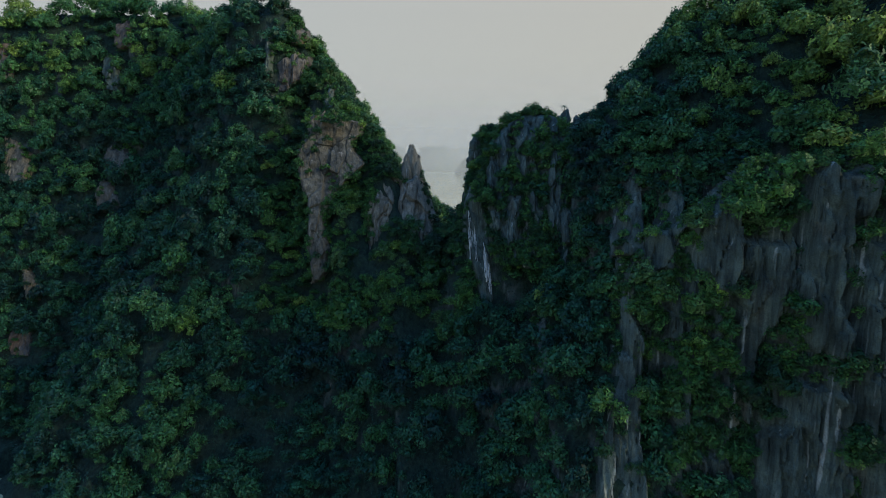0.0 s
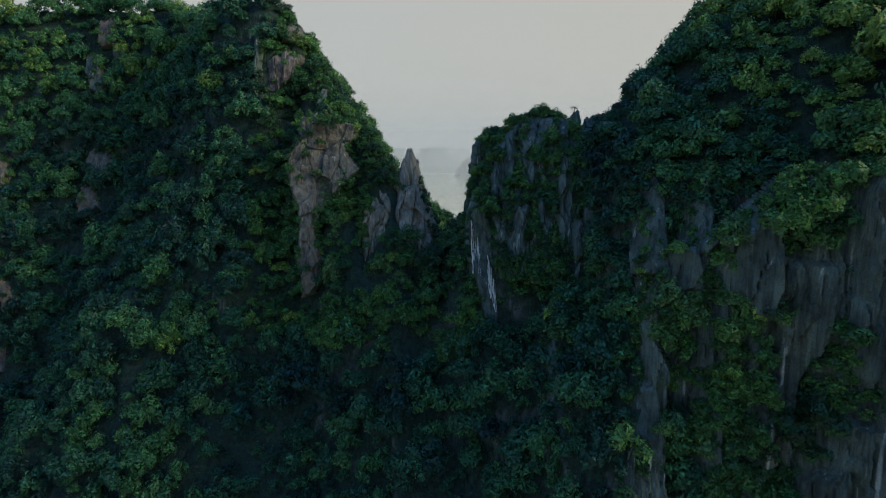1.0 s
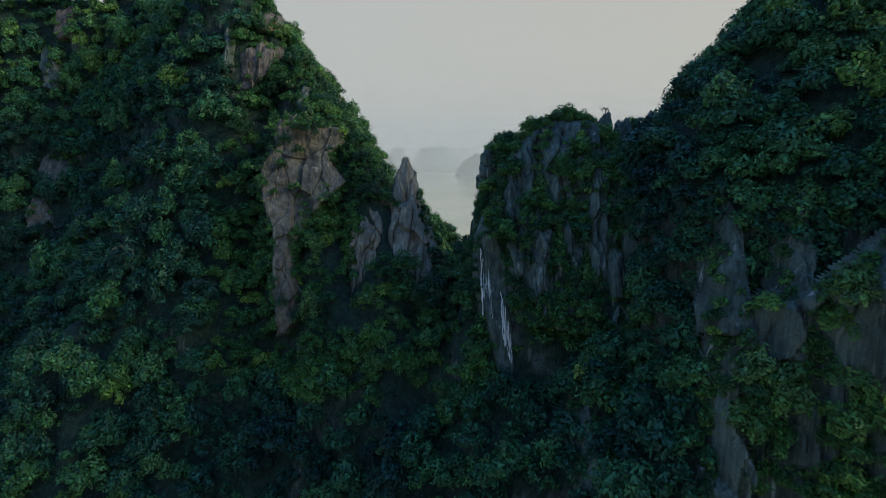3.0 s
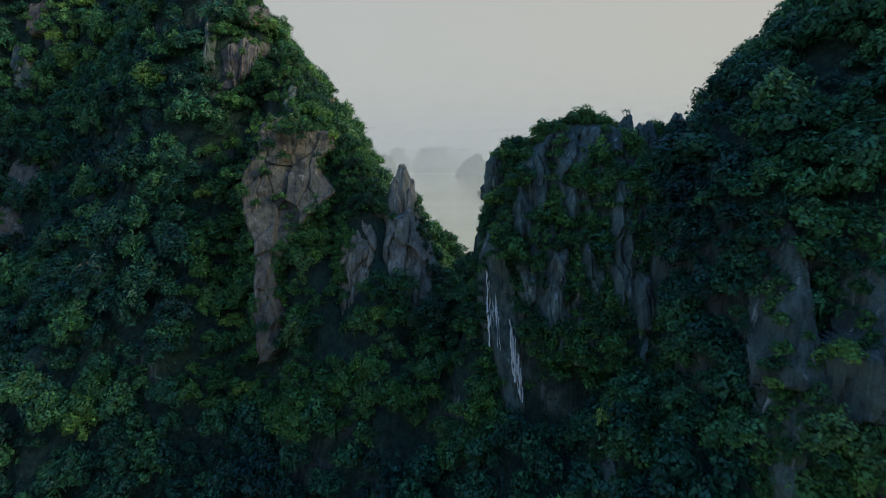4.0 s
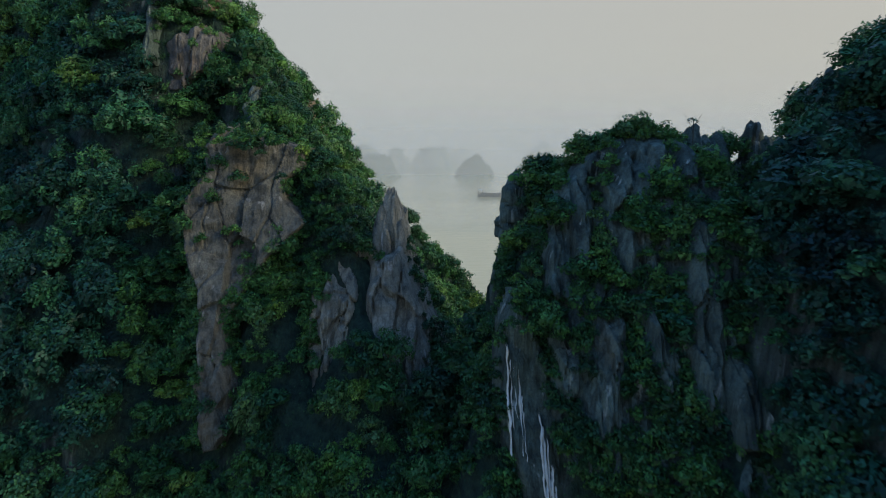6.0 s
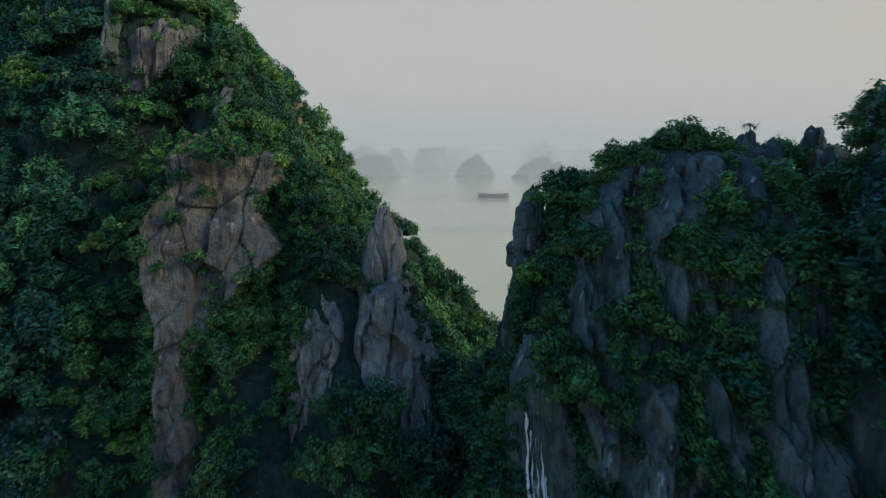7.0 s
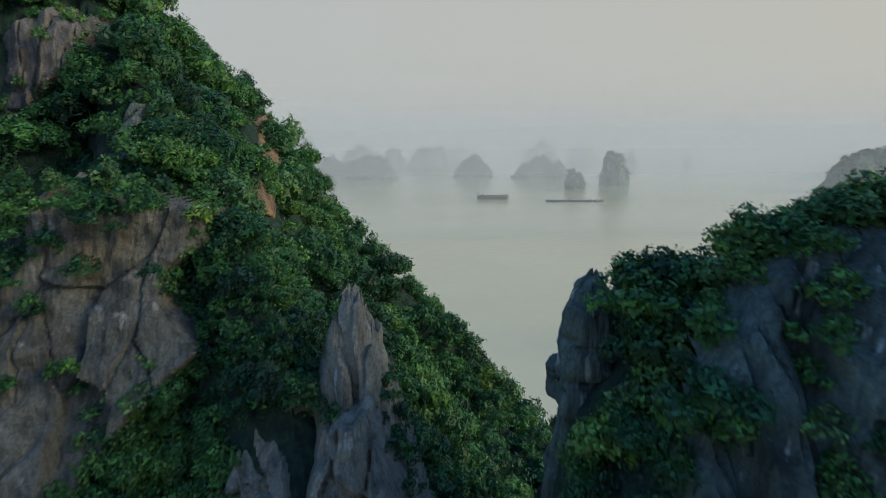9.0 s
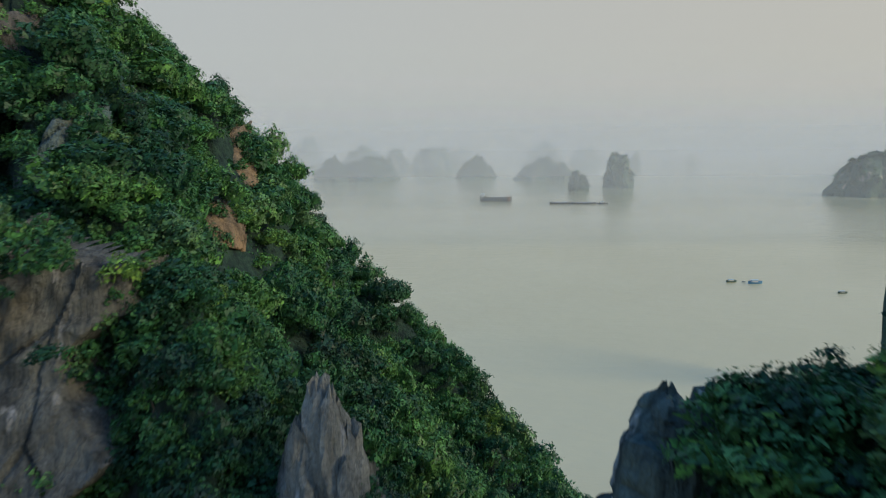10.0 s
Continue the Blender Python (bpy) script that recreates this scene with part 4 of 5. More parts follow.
# ---- trees ----
def leaf_cloud(rng, radius, height, boughs, leaves, leaf, rings=(6, 4)):
    """Triangles (n x 3 x 3) of one crown: boughs of uneven size, each a broken inner body under loose leaves."""
    out_ = []
    g = rng.uniform(0, 2 * np.pi) + np.arange(boughs) * 2.4 + rng.normal(size=boughs) * 0.4
    far = np.where(np.arange(boughs) == 0, 0.1, rng.uniform(0.35, 0.80, boughs)) * radius
    centre = np.stack([far * np.cos(g), far * np.sin(g), height * (0.74 - 0.52 * (far / radius) * rng.uniform(0.5, 1.25, boughs))], 1)
    size = radius * np.where(np.arange(boughs) == 0, rng.uniform(0.5, 0.65, boughs), rng.uniform(0.32, 0.56, boughs))
    share = size ** 2 / (size ** 2).sum()
    nu, nv = rings
    a, e = np.meshgrid(np.arange(nu) / nu * 2 * np.pi, np.linspace(-0.7, 1.45, nv))
    ball = np.stack([np.cos(e) * np.cos(a), np.cos(e) * np.sin(a), np.sin(e)], 2).reshape(-1, 3)
    jv, ju = (m.ravel() for m in np.meshgrid(np.arange(nv - 1), np.arange(nu), indexing="ij"))
    un = (ju + 1) % nu
    q0, q1, q2, q3 = jv * nu + ju, jv * nu + un, (jv + 1) * nu + un, (jv + 1) * nu + ju
    tri = np.concatenate([np.stack([q0, q1, q2], 1), np.stack([q0, q2, q3], 1)])
    for c, r, part_ in zip(centre, size, share):
        form = np.array([rng.uniform(0.85, 1.2), rng.uniform(0.85, 1.2), rng.uniform(0.68, 0.98)]) * r
        core = ball[tri] * form * 0.80 + c
        out_.append(core + rng.normal(size=core.shape) * r * 0.13)
        n = max(6, int(leaves * part_))
        u = rng.normal(size=(n, 3))
        u /= np.linalg.norm(u, axis=1)[:, None]
        u[:, 2] = np.where(u[:, 2] < -0.3, -u[:, 2], u[:, 2])
        pos = c + u * form * (rng.uniform(0.78, 1.12, n) + (rng.rand(n) < 0.10) * rng.uniform(0.0, 0.3, n))[:, None]
        nn = u * (0.9, 0.9, 1.0) + (0, 0, 0.2) + rng.normal(size=(n, 3)) * 0.45
        nn /= np.linalg.norm(nn, axis=1)[:, None]
        t = np.cross(nn, rng.normal(size=(n, 3)))
        t /= np.linalg.norm(t, axis=1)[:, None]
        b = np.cross(nn, t)
        L = leaf * rng.uniform(0.6, 1.35, (n, 1))
        W = L * rng.uniform(0.5, 0.8, (n, 1))
        out_.append(np.stack([pos - t * L * 0.5, pos + b * W * 0.5 + t * L * 0.1 + nn * L * 0.1, pos + t * L * 0.5 - b * W * 0.25], 1))
    return np.concatenate(out_) * (rng.uniform(0.82, 1.22), rng.uniform(0.82, 1.22), 1)


def trunk_mesh(rng, height, radius):
    """Tapered, slightly bent trunk with three limbs."""
    verts, faces = [], []

    def limb(a, b, ra, rb, bend):
        n0 = len(verts)
        a, b = np.array(a), np.array(b)
        for k in range(5):
            s = k / 4
            c = a + (b - a) * s + np.array(bend) * np.sin(s * np.pi)
            for j in range(6):
                g = j / 6 * 2 * np.pi
                rr = ra + (rb - ra) * s
                verts.append((c[0] + rr * np.cos(g), c[1] + rr * np.sin(g), c[2]))
        for k in range(4):
            for j in range(6):
                jn = (j + 1) % 6
                faces.append((n0 + k * 6 + j, n0 + k * 6 + jn, n0 + k * 6 + 6 + jn, n0 + k * 6 + 6 + j))

    limb((0, 0, -0.8), (0, 0, height * 0.6), radius, radius * 0.6, rng.normal(size=3) * 0.15)
    for i in range(3):
        g = rng.uniform(0, 6.28)
        limb((0, 0, height * rng.uniform(0.3, 0.55)), (np.cos(g) * height * 0.33, np.sin(g) * height * 0.33, height * rng.uniform(0.65, 0.85)), radius * 0.5, radius * 0.15, rng.normal(size=3) * 0.1)
    return mesh_from("trunk", verts, faces, BARK, True)


def blades_mesh(name, quads, mat, tint=None):
    n = len(quads)
    return mesh_from(name, quads.reshape(-1, 3), np.arange(n * 3).reshape(n, 3), mat, False, tint)


rng = np.random.RandomState(42)
CLOSE = [leaf_cloud(rng, 2.2, rng.uniform(2.6, 4.0), 12, 760, 0.33) for i in range(10)]
FINE = [leaf_cloud(rng, 2.3, rng.uniform(2.6, 4.2), 9, 205, 0.54, (5, 3)) for i in range(12)]
MID = [leaf_cloud(rng, 2.7, rng.uniform(3.0, 4.8), 9, 138, 0.78, (5, 3)) for i in range(12)]
TUFT = [leaf_cloud(rng, 2.0, rng.uniform(2.0, 3.2), 6, 108, 0.40, (5, 3)) for i in range(10)]
TINY = [leaf_cloud(rng, 2.6, rng.uniform(3.0, 4.4), 4, 16, 1.3, (4, 3)) for i in range(5)]
COARSE = [leaf_cloud(rng, 2.6, rng.uniform(2.8, 4.0), 4, 40, 1.0, (5, 3)) for i in range(5)]

# places on the slopes, by area
corner = land[land_faces]
e1, e2 = corner[:, 1] - corner[:, 0], corner[:, 3] - corner[:, 0]
fn = np.cross(e1, e2)
area = np.linalg.norm(fn, axis=1)
fn /= area[:, None]
mid = corner.mean(1)


def blocked(p):
    """Where bare crags stand."""
    bad = np.zeros(len(p), bool)
    for x, y, z0, z1, w, d, yaw, clear in CRAGS:
        dx, dy = p[:, 0] - x, p[:, 1] - y
        lx, ly = dx * np.cos(yaw) + dy * np.sin(yaw), -dx * np.sin(yaw) + dy * np.cos(yaw)
        bad |= (np.abs(lx) < w * 0.44 + 0.3 * clear) & (ly > -d / 2 + 0.4 - clear) & (ly < d * 0.35) & (p[:, 2] > z0 + 1.0) & (p[:, 2] < z1 - 3.5)
    for zs, lefts, rights, plane, clear in FACES:
        x, z = p[:, 0], p[:, 2]
        lap = 0.6 if clear < 2.5 else 0.0
        deep = p[:, 1] - plane(x, z)
        bad |= (x > np.interp(z, zs, lefts) + lap) & (x < np.interp(z, zs, rights) - lap) & (z > zs.min() - 1.5) & (z < zs.max() - 1.0) & (deep > -clear) & (deep < 4)
    return bad


def scatter(where, density, seed):
    r = np.random.RandomState(seed)
    wgt = area * where * density * np.clip(0.85 + 2.2 * (np.abs(fn[:, 2]) - 0.12), 0.85, 1.0)
    n = int(wgt.sum())
    pick = r.choice(len(wgt), n, p=wgt / wgt.sum())
    u, v = r.rand(n, 1), r.rand(n, 1)
    c = corner[pick]
    p = (1 - u) * ((1 - v) * c[:, 0] + v * c[:, 3]) + u * ((1 - v) * c[:, 1] + v * c[:, 2])
    keep = (p[:, 2] > 1.0) & ~blocked(p)
    return p[keep], fn[pick][keep], r


def thin(p, n, gap, r):
    """Leaves out places that crowd another: crowns stand side by side."""
    taken, keep = {}, []
    for i in r.permutation(len(p)):
        c = tuple((p[i] / gap).astype(int))
        near = [q_ for dx in (-1, 0, 1) for dy in (-1, 0, 1) for dz in (-1, 0, 1) for q_ in taken.get((c[0] + dx, c[1] + dy, c[2] + dz), ())]
        if not near or (np.linalg.norm(np.array(near) - p[i], axis=1) > gap * r.uniform(0.6, 1.0)).all():
            taken.setdefault(c, []).append(p[i])
            keep.append(i)
    keep = np.sort(keep)
    return p[keep], n[keep]


X, Y, Z = mid.T
near_zone = (X > -52) & (X < 62) & (Y > np.where(X > 22, 98, 138)) & (Y < 262) & (Z > np.where(X > 22, 64, 54))
close_zone = ((X > 4) & (X < 40) & (Y > 138) & (Y < 172) & (Z > 80)) | ((X > -34) & (X < 4) & (Y > 160) & (Y < 186) & (Z > 84))
# slopes that only the open sea or the far bay looks on
outer = (X < -0.74 * Y - 6) | (X > 0.74 * Y + 6) | (Y > np.interp(X, (-260, -190, -135, -97, -80, -67, -54), (266, 256, 253, 247, 231, 217, 207)) + 7) & (X < -56)
hidden_side = outer | (Y > 266) | ((X > 30) & (Y > 178)) | ((X < 22) & (Y < 84)) | (Y < 74) | (Z < np.maximum(8, 95 - 0.62 * Y))
mid_zone = ~near_zone & ~hidden_side


def plant(places, normals, r, kinds, low, high, sink=0.25, share=None):
    """Turns, sizes and sets crowns at the places; leaf quads and one tint a crown, lighter where sunlight is painted
    in.
    """
    quads, tints = [], []
    for i, (p, n) in enumerate(zip(places, normals)):
        k = kinds[r.randint(len(kinds))]
        g = r.uniform(0, 2 * np.pi)
        s = (low + (high - low) * r.rand() ** 1.5) * min(1.1, 0.75 + 0.5 * abs(n[2]))
        s *= (0.60 if 6 < p[0] < 34 and p[1] > 140 and p[2] > 97 else 1.0) if share is None else share[i]
        rot = np.array([[np.cos(g), -np.sin(g), 0], [np.sin(g), np.cos(g), 0], [0, 0, 1]]) * s
        rot[2, 2] *= r.uniform(0.8, 1.45)
        shift = p + n * 0.9 * s - np.array([0, 0, 1.0]) * sink * s * 1.6
        quads.append(k @ rot.T + shift)
        # Sunlight painted as lighter tint: right hilltop, block top, upper left slope.
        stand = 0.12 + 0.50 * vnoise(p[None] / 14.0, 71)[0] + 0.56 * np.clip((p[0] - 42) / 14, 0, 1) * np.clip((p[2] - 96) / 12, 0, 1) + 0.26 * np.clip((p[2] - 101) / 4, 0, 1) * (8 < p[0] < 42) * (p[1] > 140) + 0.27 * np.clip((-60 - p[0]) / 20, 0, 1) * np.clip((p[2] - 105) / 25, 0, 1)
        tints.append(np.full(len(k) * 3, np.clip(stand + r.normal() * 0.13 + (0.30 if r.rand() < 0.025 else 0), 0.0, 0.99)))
    return np.concatenate(quads), np.concatenate(tints)


pn, nn_, r_ = scatter(close_zone & ~hidden_side, 0.30, 5)
pn, nn_ = thin(pn, nn_, 2.1, r_)
# trees of their own: on the spur and the block
chosen = np.random.RandomState(3).permutation(len(pn))[:250]
rest = np.ones(len(pn), bool)
rest[chosen] = False
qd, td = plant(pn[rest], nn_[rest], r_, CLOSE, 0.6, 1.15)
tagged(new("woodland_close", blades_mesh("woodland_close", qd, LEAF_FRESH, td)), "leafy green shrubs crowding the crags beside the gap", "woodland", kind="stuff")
pf, nf, r_ = scatter(near_zone & ~close_zone & ~hidden_side, 0.22, 4)
pf, nf = thin(pf, nf, 2.6, r_)
steep = (X > 22) & (X < 50) & (Y > 102) & (Y < 150) & (Z > 68) & (np.abs(fn[:, 2]) < 0.55)
pe, ne, r_ = scatter(steep, 0.40, 33)
pf, nf = thin(np.concatenate([pe, pf]), np.concatenate([ne, nf]), 2.0, r_)
hill = (pf[:, 0] > 22) & (pf[:, 1] < 152)
# Darker leaf colour here in place of the deep shade beside the wall.
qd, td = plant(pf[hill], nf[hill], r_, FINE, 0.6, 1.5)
tagged(new("woodland_hill", blades_mesh("woodland_hill", qd, LEAF_HAZED, td)), "subtropical trees on the slope beside the cliff wall, leaf colour darkened for shade", "woodland", kind="stuff")
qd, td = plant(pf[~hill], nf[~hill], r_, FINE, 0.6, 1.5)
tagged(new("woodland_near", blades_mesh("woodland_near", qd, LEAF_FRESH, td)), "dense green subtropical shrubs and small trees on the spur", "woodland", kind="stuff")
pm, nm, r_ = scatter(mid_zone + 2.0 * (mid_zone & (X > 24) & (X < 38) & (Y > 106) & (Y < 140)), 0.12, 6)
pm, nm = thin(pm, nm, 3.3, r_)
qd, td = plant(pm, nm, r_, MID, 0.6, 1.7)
tagged(new("woodland_slope", blades_mesh("woodland_slope", qd, LEAF_HAZED, td)), "subtropical forest clinging to the steep slopes, haze and shade in its dark green", "woodland", kind="stuff")


def carpet(where, density, size, seed):
    """Low leaves close to the ground: ivy, ferns and grass between the trees."""
    p, n, r = scatter(where, density, seed)
    k = len(p)
    nn = n + r.normal(size=(k, 3)) * 0.45
    nn /= np.linalg.norm(nn, axis=1)[:, None]
    t = np.cross(nn, r.normal(size=(k, 3)))
    t /= np.linalg.norm(t, axis=1)[:, None]
    b = np.cross(nn, t)
    L = size * r.uniform(0.6, 1.4, (k, 1))
    at = p + n * r.uniform(0.1, 0.9, (k, 1))
    blades = np.stack([at - t * L * 0.5, at + b * L * 0.4 + nn * L * 0.15, at + t * L * 0.5], 1)
    # Dark end of the leaf ramp only: painted shade between the crowns.
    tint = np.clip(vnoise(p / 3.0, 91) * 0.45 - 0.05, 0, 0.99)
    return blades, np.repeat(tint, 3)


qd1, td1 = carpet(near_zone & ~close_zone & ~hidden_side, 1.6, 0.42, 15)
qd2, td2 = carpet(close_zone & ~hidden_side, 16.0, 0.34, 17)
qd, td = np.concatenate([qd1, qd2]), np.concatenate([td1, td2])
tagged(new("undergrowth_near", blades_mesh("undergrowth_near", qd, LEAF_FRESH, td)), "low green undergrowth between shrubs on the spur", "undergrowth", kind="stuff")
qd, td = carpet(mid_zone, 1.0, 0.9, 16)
tagged(new("undergrowth_slope", blades_mesh("undergrowth_slope", qd, LEAF_HAZED, td)), "low undergrowth on the steep slopes, tree-gap shade in its dark tint", "undergrowth", kind="stuff")
ledge = np.array(LEDGES)
qd, td = plant(ledge[:, :3], np.tile((0.0, -0.4, 0.5), (len(ledge), 1)), np.random.RandomState(9), TUFT, 0.3, 0.75, 0.45, ledge[:, 3])
tagged(new("ledge_shrubs", blades_mesh("ledge_shrubs", qd, LEAF_FRESH, td)), "small green shrubs rooted in cracks and on ledges of the crags", "shrubs", kind="stuff")
ph, nh, r_ = scatter(hidden_side, 0.004, 8)
qd, td = plant(ph, nh, r_, COARSE, 1.0, 1.6)
tagged(new("woodland_far_side", blades_mesh("woodland_far_side", qd, LEAF_HAZED, td)), "green forest on the outer slopes above the sea", "woodland", kind="stuff")

ps, ns, r_ = scatter(close_zone & ~hidden_side, 1.2, 21)
ps, ns = thin(ps, ns, 1.35, r_)
qd, td = plant(ps, ns, r_, TUFT, 0.35, 0.75, 0.3)
tagged(new("scrub_close", blades_mesh("scrub_close", qd, LEAF_FRESH, td)), "low green scrub between the trees on the crags", "shrubs", kind="stuff")

crowns = [blades_mesh("crown", k, LEAF_TREE, np.full(len(k) * 3, 0.12)) for k in CLOSE]
trunks = [trunk_mesh(np.random.RandomState(60 + i), 3.2, 0.13) for i in range(4)]
r_ = np.random.RandomState(12)
for i in chosen:
    p, n = pn[i], nn_[i]
    s = r_.uniform(0.7, 1.25) * min(1.1, 0.5 + 0.9 * abs(n[2]))
    s *= 0.58 if p[0] > 6 and p[2] > 97 else 1.0
    at = p + n * 0.5 * s - np.array([0, 0, 0.7]) * s
    t = tagged(new("tree"), "small broad-leaved tree rooted in a limestone slope", "tree", "trees on the spur")
    t.matrix_basis = pose(*at, 0, 0, r_.uniform(0, 360)) @ Matrix.Diagonal((s, s, s * r_.uniform(0.8, 1.15), 1))
    part("trunk", trunks[r_.randint(4)], t)
    part("crown", crowns[r_.randint(len(crowns))], t, m=pose(0, 0, -0.4))


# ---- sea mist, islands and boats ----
# Flat upright sheets, added to stand in for the haze of distance.
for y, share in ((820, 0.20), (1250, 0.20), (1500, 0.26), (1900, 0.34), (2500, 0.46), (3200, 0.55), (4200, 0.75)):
    sheet = mesh_from("mist_sheet", [(-6000, y, 0), (6000, y, 0), (6000, y, 400), (-6000, y, 400)], [(0, 1, 2, 3)], mist_material(share))
    tagged(new("mist_sheet", sheet), "thin pale sea mist over the bay", "mist", kind="structure")


def island_material():
    m, nodes, links, bsdf = material("wooded_island")
    n = noise_node(nodes, links, 0.06, 6, (1, 1, 0.5))
    r = ramp(nodes, ((0.42, (0.022, 0.062, 0.048)), (0.58, (0.045, 0.095, 0.062)), (0.66, (0.24, 0.23, 0.18))))
    links.new(n.outputs["Fac"], r.inputs[0])
    links.new(r.outputs["Color"], bsdf.inputs["Base Color"])
    bsdf.inputs["Roughness"].default_value = 0.95
    b = nodes.new("ShaderNodeBump")
    b.inputs["Distance"].default_value = 5
    g = noise_node(nodes, links, 0.15, 8)
    links.new(g.outputs["Fac"], b.inputs["Height"])
    links.new(b.outputs[0], bsdf.inputs["Normal"])
    return m


ISLAND = island_material()


def island(x, y, w, h, seed, depth=0.8, humps=3, steep=1.6):
    """A wooded karst island: a few steep humps on one foot."""
    r = np.random.RandomState(seed)
    n = 46
    u, v = np.meshgrid(np.linspace(-1, 1, n), np.linspace(-1, 1, n))
    z = np.zeros_like(u)
    for k in range(humps):
        cx, cy = (0, 0) if k == 0 else (r.uniform(-0.55, 0.55), r.uniform(-0.3, 0.3))
        top = 1.0 if k == 0 else r.uniform(0.45, 0.88)
        rad = r.uniform(0.38, 0.62) if humps > 2 else 0.9 if k == 0 else 0.6
        d = np.hypot((u - cx), (v - cy)) / rad
        z = np.maximum(z, top * np.clip(1.0 - d ** steep, -0.2, 1.0))
    p = np.stack([u.ravel() * w / 2, v.ravel() * w / 2 * depth, z.ravel() * h], 1)
    k = np.clip(p[:, 2] / h, 0, 1)
    p[:, 2] += fbm(p / (h * 0.3) + seed, 5, seed) * h * 0.6 * np.clip(k * 3, 0, 1) + fbm(p / (h * 0.07) + seed, 3, seed + 9) * h * 0.16 * np.clip(k * 4, 0, 1) + (vnoise(p / 7.0 + seed, seed + 12) - 0.4) * 9.0 * np.clip(k * 5, 0, 1)
    p[:, :2] += np.stack([fbm(p / (h * 0.3) + seed, 4, seed + 2), fbm(p / (h * 0.3) + seed, 4, seed + 4)], 1) * min(h, w * 0.8) * 0.42
    jy, jx = np.meshgrid(np.arange(n - 1), np.arange(n - 1), indexing="ij")
    f = (jy * n + jx).ravel()
    f = np.stack([f, f + 1, f + 1 + n, f + n], 1)
    f = f[p[f][:, :, 2].max(1) > -h * 0.1]
    p[:, 2] = np.where(p[:, 2] <= 0.001 * h, -2.0, p[:, 2])
    ob = tagged(new("karst_island", mesh_from("karst_island", p, f, ISLAND, True)), "wooded limestone island rising steeply from the misty bay", "island", "islands in the bay")
    ob.location = (x, y, 0)
    if y < 2400:
        from_, to = np.concatenate([f[:, :2], f[:, 1:3]]).T
        steep_first = np.linalg.norm(p[from_] - p[to], axis=1) * ((p[from_, 2] > 0.06 * h) & (p[to, 2] > 0.06 * h))
        pick = r.choice(len(from_), int(min(230, w * 1.2)), p=steep_first / steep_first.sum())
        at = p[from_[pick]] + (p[to[pick]] - p[from_[pick]]) * r.rand(len(pick), 1)
        quads = [TINY[r.randint(len(TINY))] * r.uniform(1.3, 3.0) * (1 if w > 40 else 0.5) + a - (0, 0, 2.5) for a in at]
        tint = np.concatenate([np.full(len(q_) * 3, r.uniform(0.15, 0.6)) for q_ in quads])
        part("woods", blades_mesh("woods", np.concatenate(quads), LEAF_HAZED, tint), ob)
    return ob


for i, (x, y, w, h, humps, steep) in enumerate((
        (-246, 2100, 215, 76, 4, 2.0), (-68, 2830, 250, 104, 6, 2.4), (106, 2190, 190, 66, 5, 1.9), (316, 2120, 215, 62, 6, 2.8),
        (315, 1630, 84, 43, 3, 2.0), (447, 1740, 92, 84, 2, 2.6), (900, 1450, 235, 96, 6, 2.6), (502, 3300, 300, 108, 7, 2.4),
        (-395, 3050, 270, 112, 6, 2.4), (-718, 3380, 270, 146, 6, 2.4), (-363, 2100, 160, 72, 4, 2.2), (914, 3100, 90, 70, 3, 2.4),
        (1251, 3290, 80, 60, 3, 2.4), (1252, 3650, 70, 32, 3, 2.4), (96, 3610, 250, 116, 6, 2.4), (-235, 3040, 185, 92, 5, 2.4), (790, 3610, 250, 96, 6, 2.4), (202, 400, 17, 82, 1, 5.0))):
    island(x, y, w, h, 70 + i, humps=humps, steep=steep)


HULL = paint("dark_steel_hull", (0.105, 0.125, 0.135))
RUST = paint("rusty_red_plate", (0.20, 0.11, 0.085), 0.8)
DECK = paint("worn_deck", (0.19, 0.20, 0.185))
CABIN = paint("pale_cabin_paint", (0.55, 0.58, 0.58))
MOSS = paint("dark_green_boat_paint", (0.05, 0.10, 0.075))
BLUE = paint("blue_boat_paint", (0.08, 0.22, 0.34))
ROOF = paint("roof_tarpaulin", (0.30, 0.42, 0.45))


def hull_mesh(length, beam, height, mat, sheer=0.5):
    """A boat's hull: pointed bow, raised at both ends."""
    sec = 14
    verts, faces = [], []
    for i in range(sec + 1):
        s = i / sec
        half = beam / 2 * min(1.0, (1 - s) * 4.0) ** 0.6 if s > 0.75 else beam / 2 * (0.8 + 0.2 * min(1, s * 4))
        top = height * (1 + sheer * (2 * s - 1) ** 2)
        xx = (s - 0.5) * length
        half = max(half, 0.03)
        verts += [(xx, -half, top), (xx, -half * 0.75, -0.3), (xx, half * 0.75, -0.3), (xx, half, top), (xx, half * 0.9, top - height * 0.25), (xx, -half * 0.9, top - height * 0.25)]
    for i in range(sec):
        for j in range(6):
            faces.append((i * 6 + j, i * 6 + (j + 1) % 6, i * 6 + 6 + (j + 1) % 6, i * 6 + 6 + j))
    faces.append((0, 1, 2, 3))
    me = bpy.data.meshes.new("hull")
    me.from_pydata(verts, [], faces)
    me.materials.append(mat)
    return me


def box(name, x0, x1, y0, y1, z0, z1, mat, bevel=0.05):
    bm = bmesh.new()
    bmesh.ops.create_cube(bm, size=1, matrix=Matrix.LocRotScale(((x0 + x1) / 2, (y0 + y1) / 2, (z0 + z1) / 2), None, (x1 - x0, y1 - y0, z1 - z0)))
    bmesh.ops.bevel(bm, geom=bm.edges[:], offset=bevel, segments=2, affect="EDGES")
    return bm_mesh(name, bm, mat)


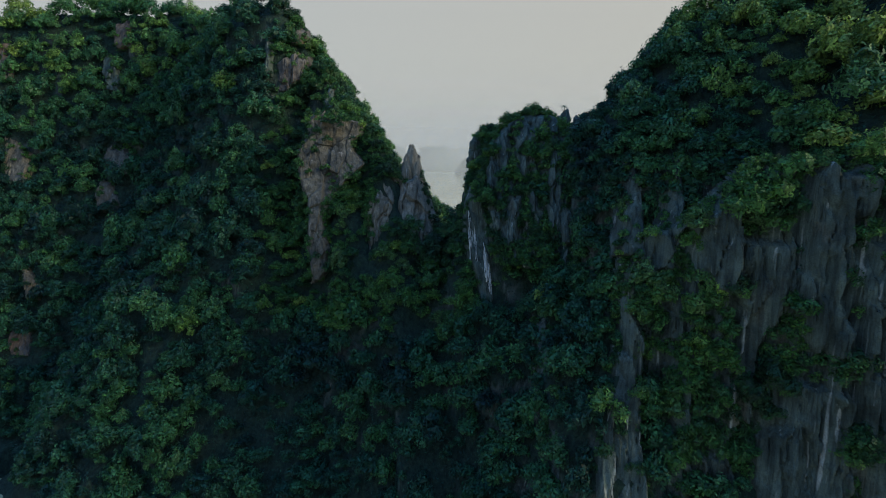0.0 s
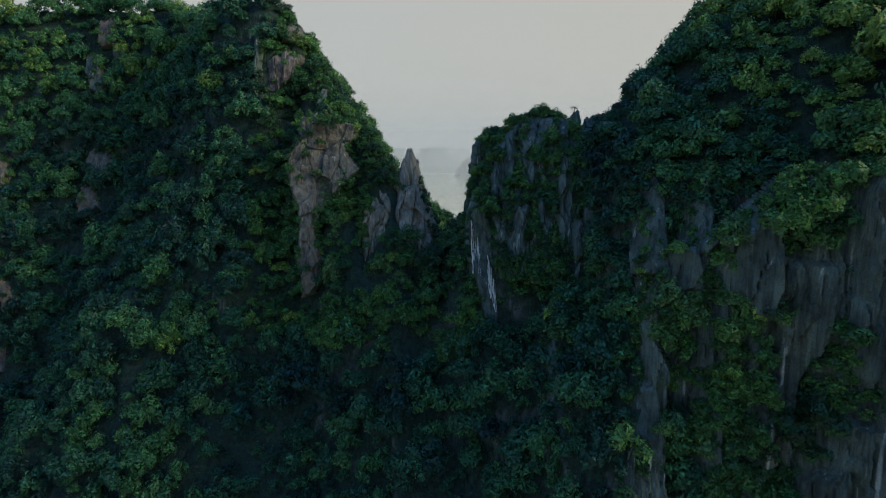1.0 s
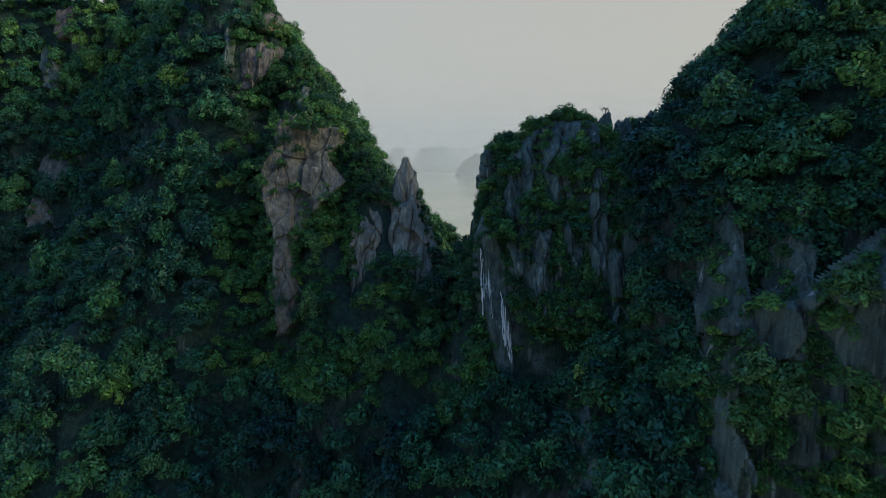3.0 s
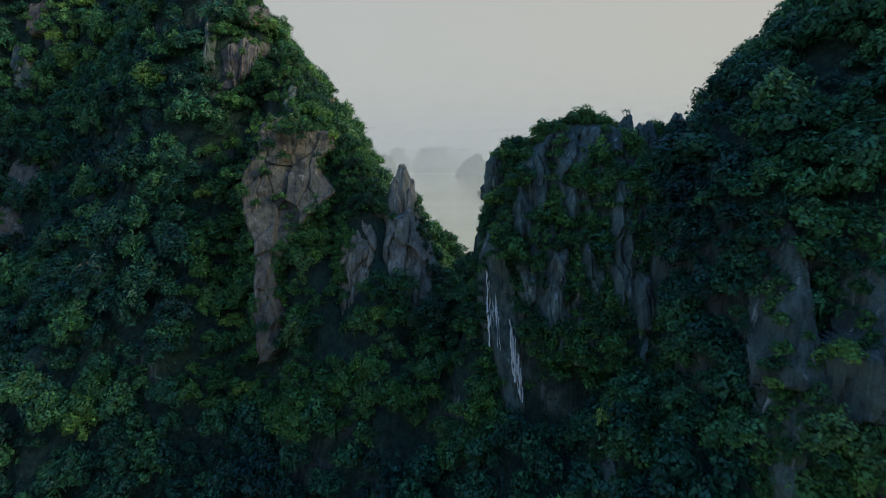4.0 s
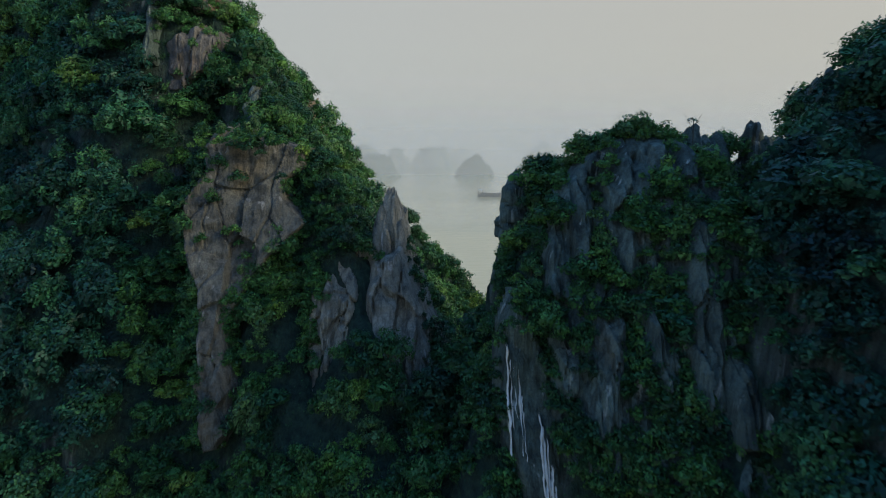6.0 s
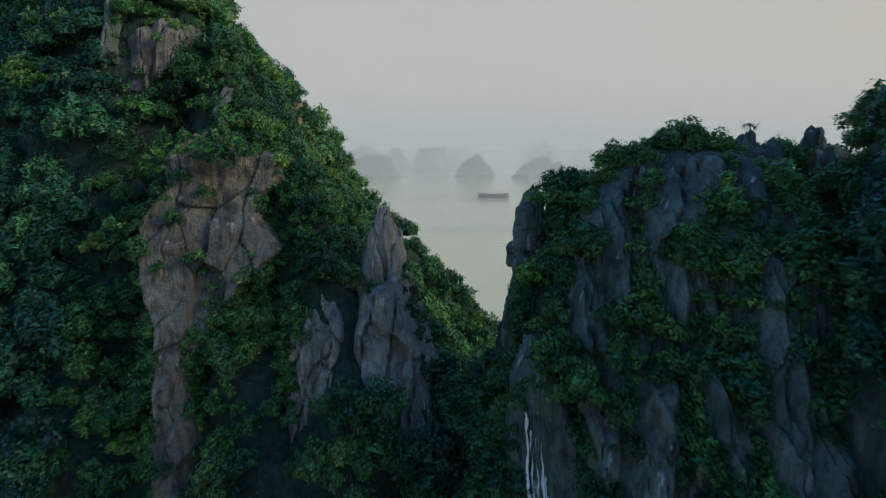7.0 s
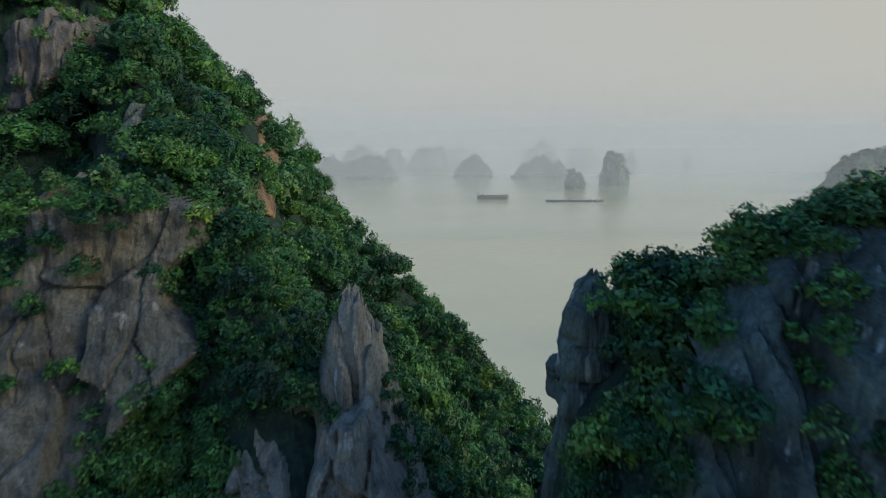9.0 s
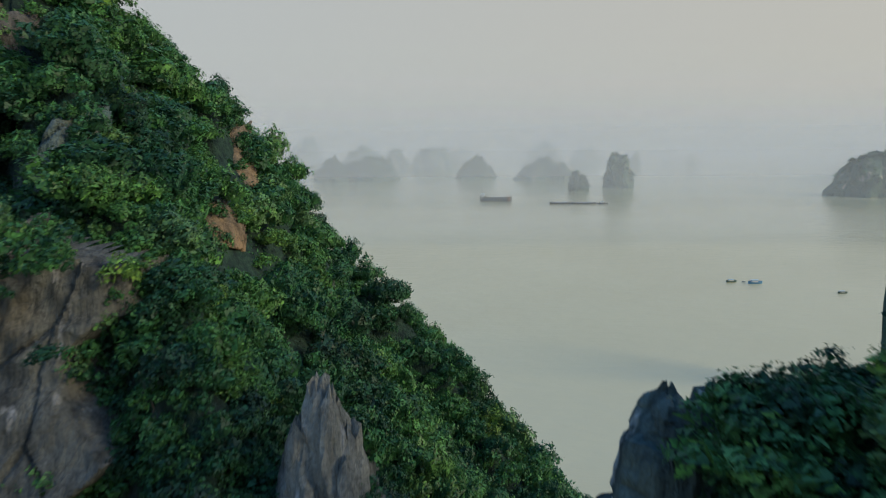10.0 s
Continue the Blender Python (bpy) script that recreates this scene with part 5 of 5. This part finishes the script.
def fishing_boat(x, y, length, yaw, hull_paint, label):
    b = tagged(new("fishing_boat"), label, "boat", "fishing boats on the bay")
    b.matrix_basis = pose(x, y, 0, 0, 0, yaw)
    L = length
    part("hull", hull_mesh(L, L * 0.28, L * 0.13, hull_paint), b)
    part("cabin", box("cabin", -L * 0.34, L * 0.14, -L * 0.10, L * 0.10, L * 0.07, L * 0.25, CABIN), b)
    part("roof", box("roof", -L * 0.38, L * 0.20, -L * 0.14, L * 0.14, L * 0.25, L * 0.275, ROOF), b)
    for sx in (-0.36, 0.18):
        for sy in (-0.12, 0.12):
            part("post", box("post", L * sx - 0.05, L * sx + 0.05, L * sy - 0.05, L * sy + 0.05, L * 0.07, L * 0.25, DECK, 0.01), b)


def cargo_barge(x, y, length, beam, height, yaw, label):
    """A high-sided barge: stern house, open hold with coamings, rusty bow."""
    b = tagged(new("cargo_barge"), label, "barge", "barges on the bay")
    b.matrix_basis = pose(x, y, 0, 0, 0, yaw)
    L = length
    part("hull", hull_mesh(L, beam, height, HULL, 0.12), b)
    part("hold_cover", box("hold_cover", -L * 0.30, L * 0.36, -beam * 0.36, beam * 0.36, height * 0.6, height * 1.02, DECK, 0.2), b)
    part("bow_plate", box("bow_plate", L * 0.36, L * 0.44, -beam * 0.46, beam * 0.46, height * 0.15, height * 1.14, RUST, 0.2), b, "rusty red bow plating")
    house = part("wheelhouse", box("wheelhouse", -L * 0.47, -L * 0.36, -beam * 0.4, beam * 0.4, height * 0.7, height * 1.7, CABIN, 0.1), b)
    part("roof", box("roof", -L * 0.48, -L * 0.35, -beam * 0.44, beam * 0.44, height * 1.71, height * 1.78, ROOF, 0.04), house)
    part("mast", box("mast", L * 0.42, L * 0.425, -0.15, 0.15, height * 0.8, height * 1.6, DECK, 0.02), b)


def low_barge(x, y, length, beam, height, yaw, label):
    """A laden barge low in the water with a heaped cargo."""
    b = tagged(new("barge"), label, "barge", "barges on the bay")
    b.matrix_basis = pose(x, y, 0, 0, 0, yaw)
    part("hull", hull_mesh(length, beam, height, HULL, 0.3), b)
    bm = bmesh.new()
    bmesh.ops.create_grid(bm, x_segments=24, y_segments=6, size=0.5)
    for v in bm.verts:
        ex, ey = 1 - (2 * v.co.x) ** 4, 1 - (2 * v.co.y) ** 2
        v.co = (v.co.x * length * 0.84, v.co.y * beam * 0.8, height * (0.7 + 0.75 * max(0, ex * ey) + 0.12 * math.sin(v.co.x * 40)))
    part("cargo", bm_mesh("cargo", bm, DECK), b, "heaped grey cargo")


def tug(x, y, length, yaw):
    b = tagged(new("tug_boat"), "small dark tug towing low barges", "boat")
    b.matrix_basis = pose(x, y, 0, 0, 0, yaw)
    L = length
    part("hull", hull_mesh(L, L * 0.28, L * 0.10, HULL), b)
    house = part("wheelhouse", box("wheelhouse", -L * 0.2, L * 0.12, -L * 0.09, L * 0.09, L * 0.08, L * 0.24, CABIN), b)
    part("roof", box("roof", -L * 0.23, L * 0.15, -L * 0.11, L * 0.11, L * 0.245, L * 0.26, ROOF, 0.02), house)
    part("funnel", box("funnel", -L * 0.3, -L * 0.24, -L * 0.03, L * 0.03, L * 0.08, L * 0.22, HULL), b)
    part("mast", box("mast", -L * 0.02, -L * 0.01, -0.1, 0.1, L * 0.26, L * 0.42, DECK, 0.02), b)


cargo_barge(100, 1366, 64, 13, 8.6, -4, "dark steel cargo barge with a rusty bow")
low_barge(218, 1303, 40, 11, 3.0, -3, "laden low barge at the tail of a tow")
low_barge(263, 1301, 48, 11, 2.8, -3, "laden low barge close behind its tug")
tug(298, 1299, 20, -3)
fishing_boat(237, 634, 8.8, 8, MOSS, "small fishing boat with a flat cabin roof")
fishing_boat(254, 628, 11.5, 5, BLUE, "blue fishing boat with a pale cabin")
fishing_boat(304, 594, 7.2, 3, MOSS, "small dark fishing boat with an awning")
fishing_boat(247, 634, 2.6, 0, HULL, "tiny tender beside the fishing boats")


def umbrella_tree(x, y, z, height):
    """A thin-stemmed tree with a flat tuft of long drooping leaves."""
    r = np.random.RandomState(5)
    t = tagged(new("palm"), "thin lone palm with drooping leaves on a rocky ridge", "palm")
    t.location = (x, y, z)
    part("trunk", trunk_mesh(r, height * 1.6, 0.09), t)
    blades = []
    for i in range(46):
        g, up = r.uniform(0, 6.28), r.uniform(-0.1, 0.55)
        d = np.array([np.cos(g), np.sin(g), up])
        side = np.array([-np.sin(g), np.cos(g), 0]) * 0.07
        base = np.array([0, 0, height * 0.95]) + r.normal(size=3) * 0.08
        L = r.uniform(0.8, 1.35)
        mid_ = base + d * L * 0.55
        end = base + d * L - np.array([0, 0, 0.45 * L])
        blades += [np.stack([base - side, base + side, mid_ + side]), np.stack([base - side, mid_ + side, mid_ - side]), np.stack([mid_ - side, mid_ + side, end])]
    b = np.array(blades)
    part("crown", blades_mesh("crown", b, LEAF_HAZED, np.full(len(b) * 3, 0.5)), t)


umbrella_tree(30.5, 158.5, 106.6, 4.2)
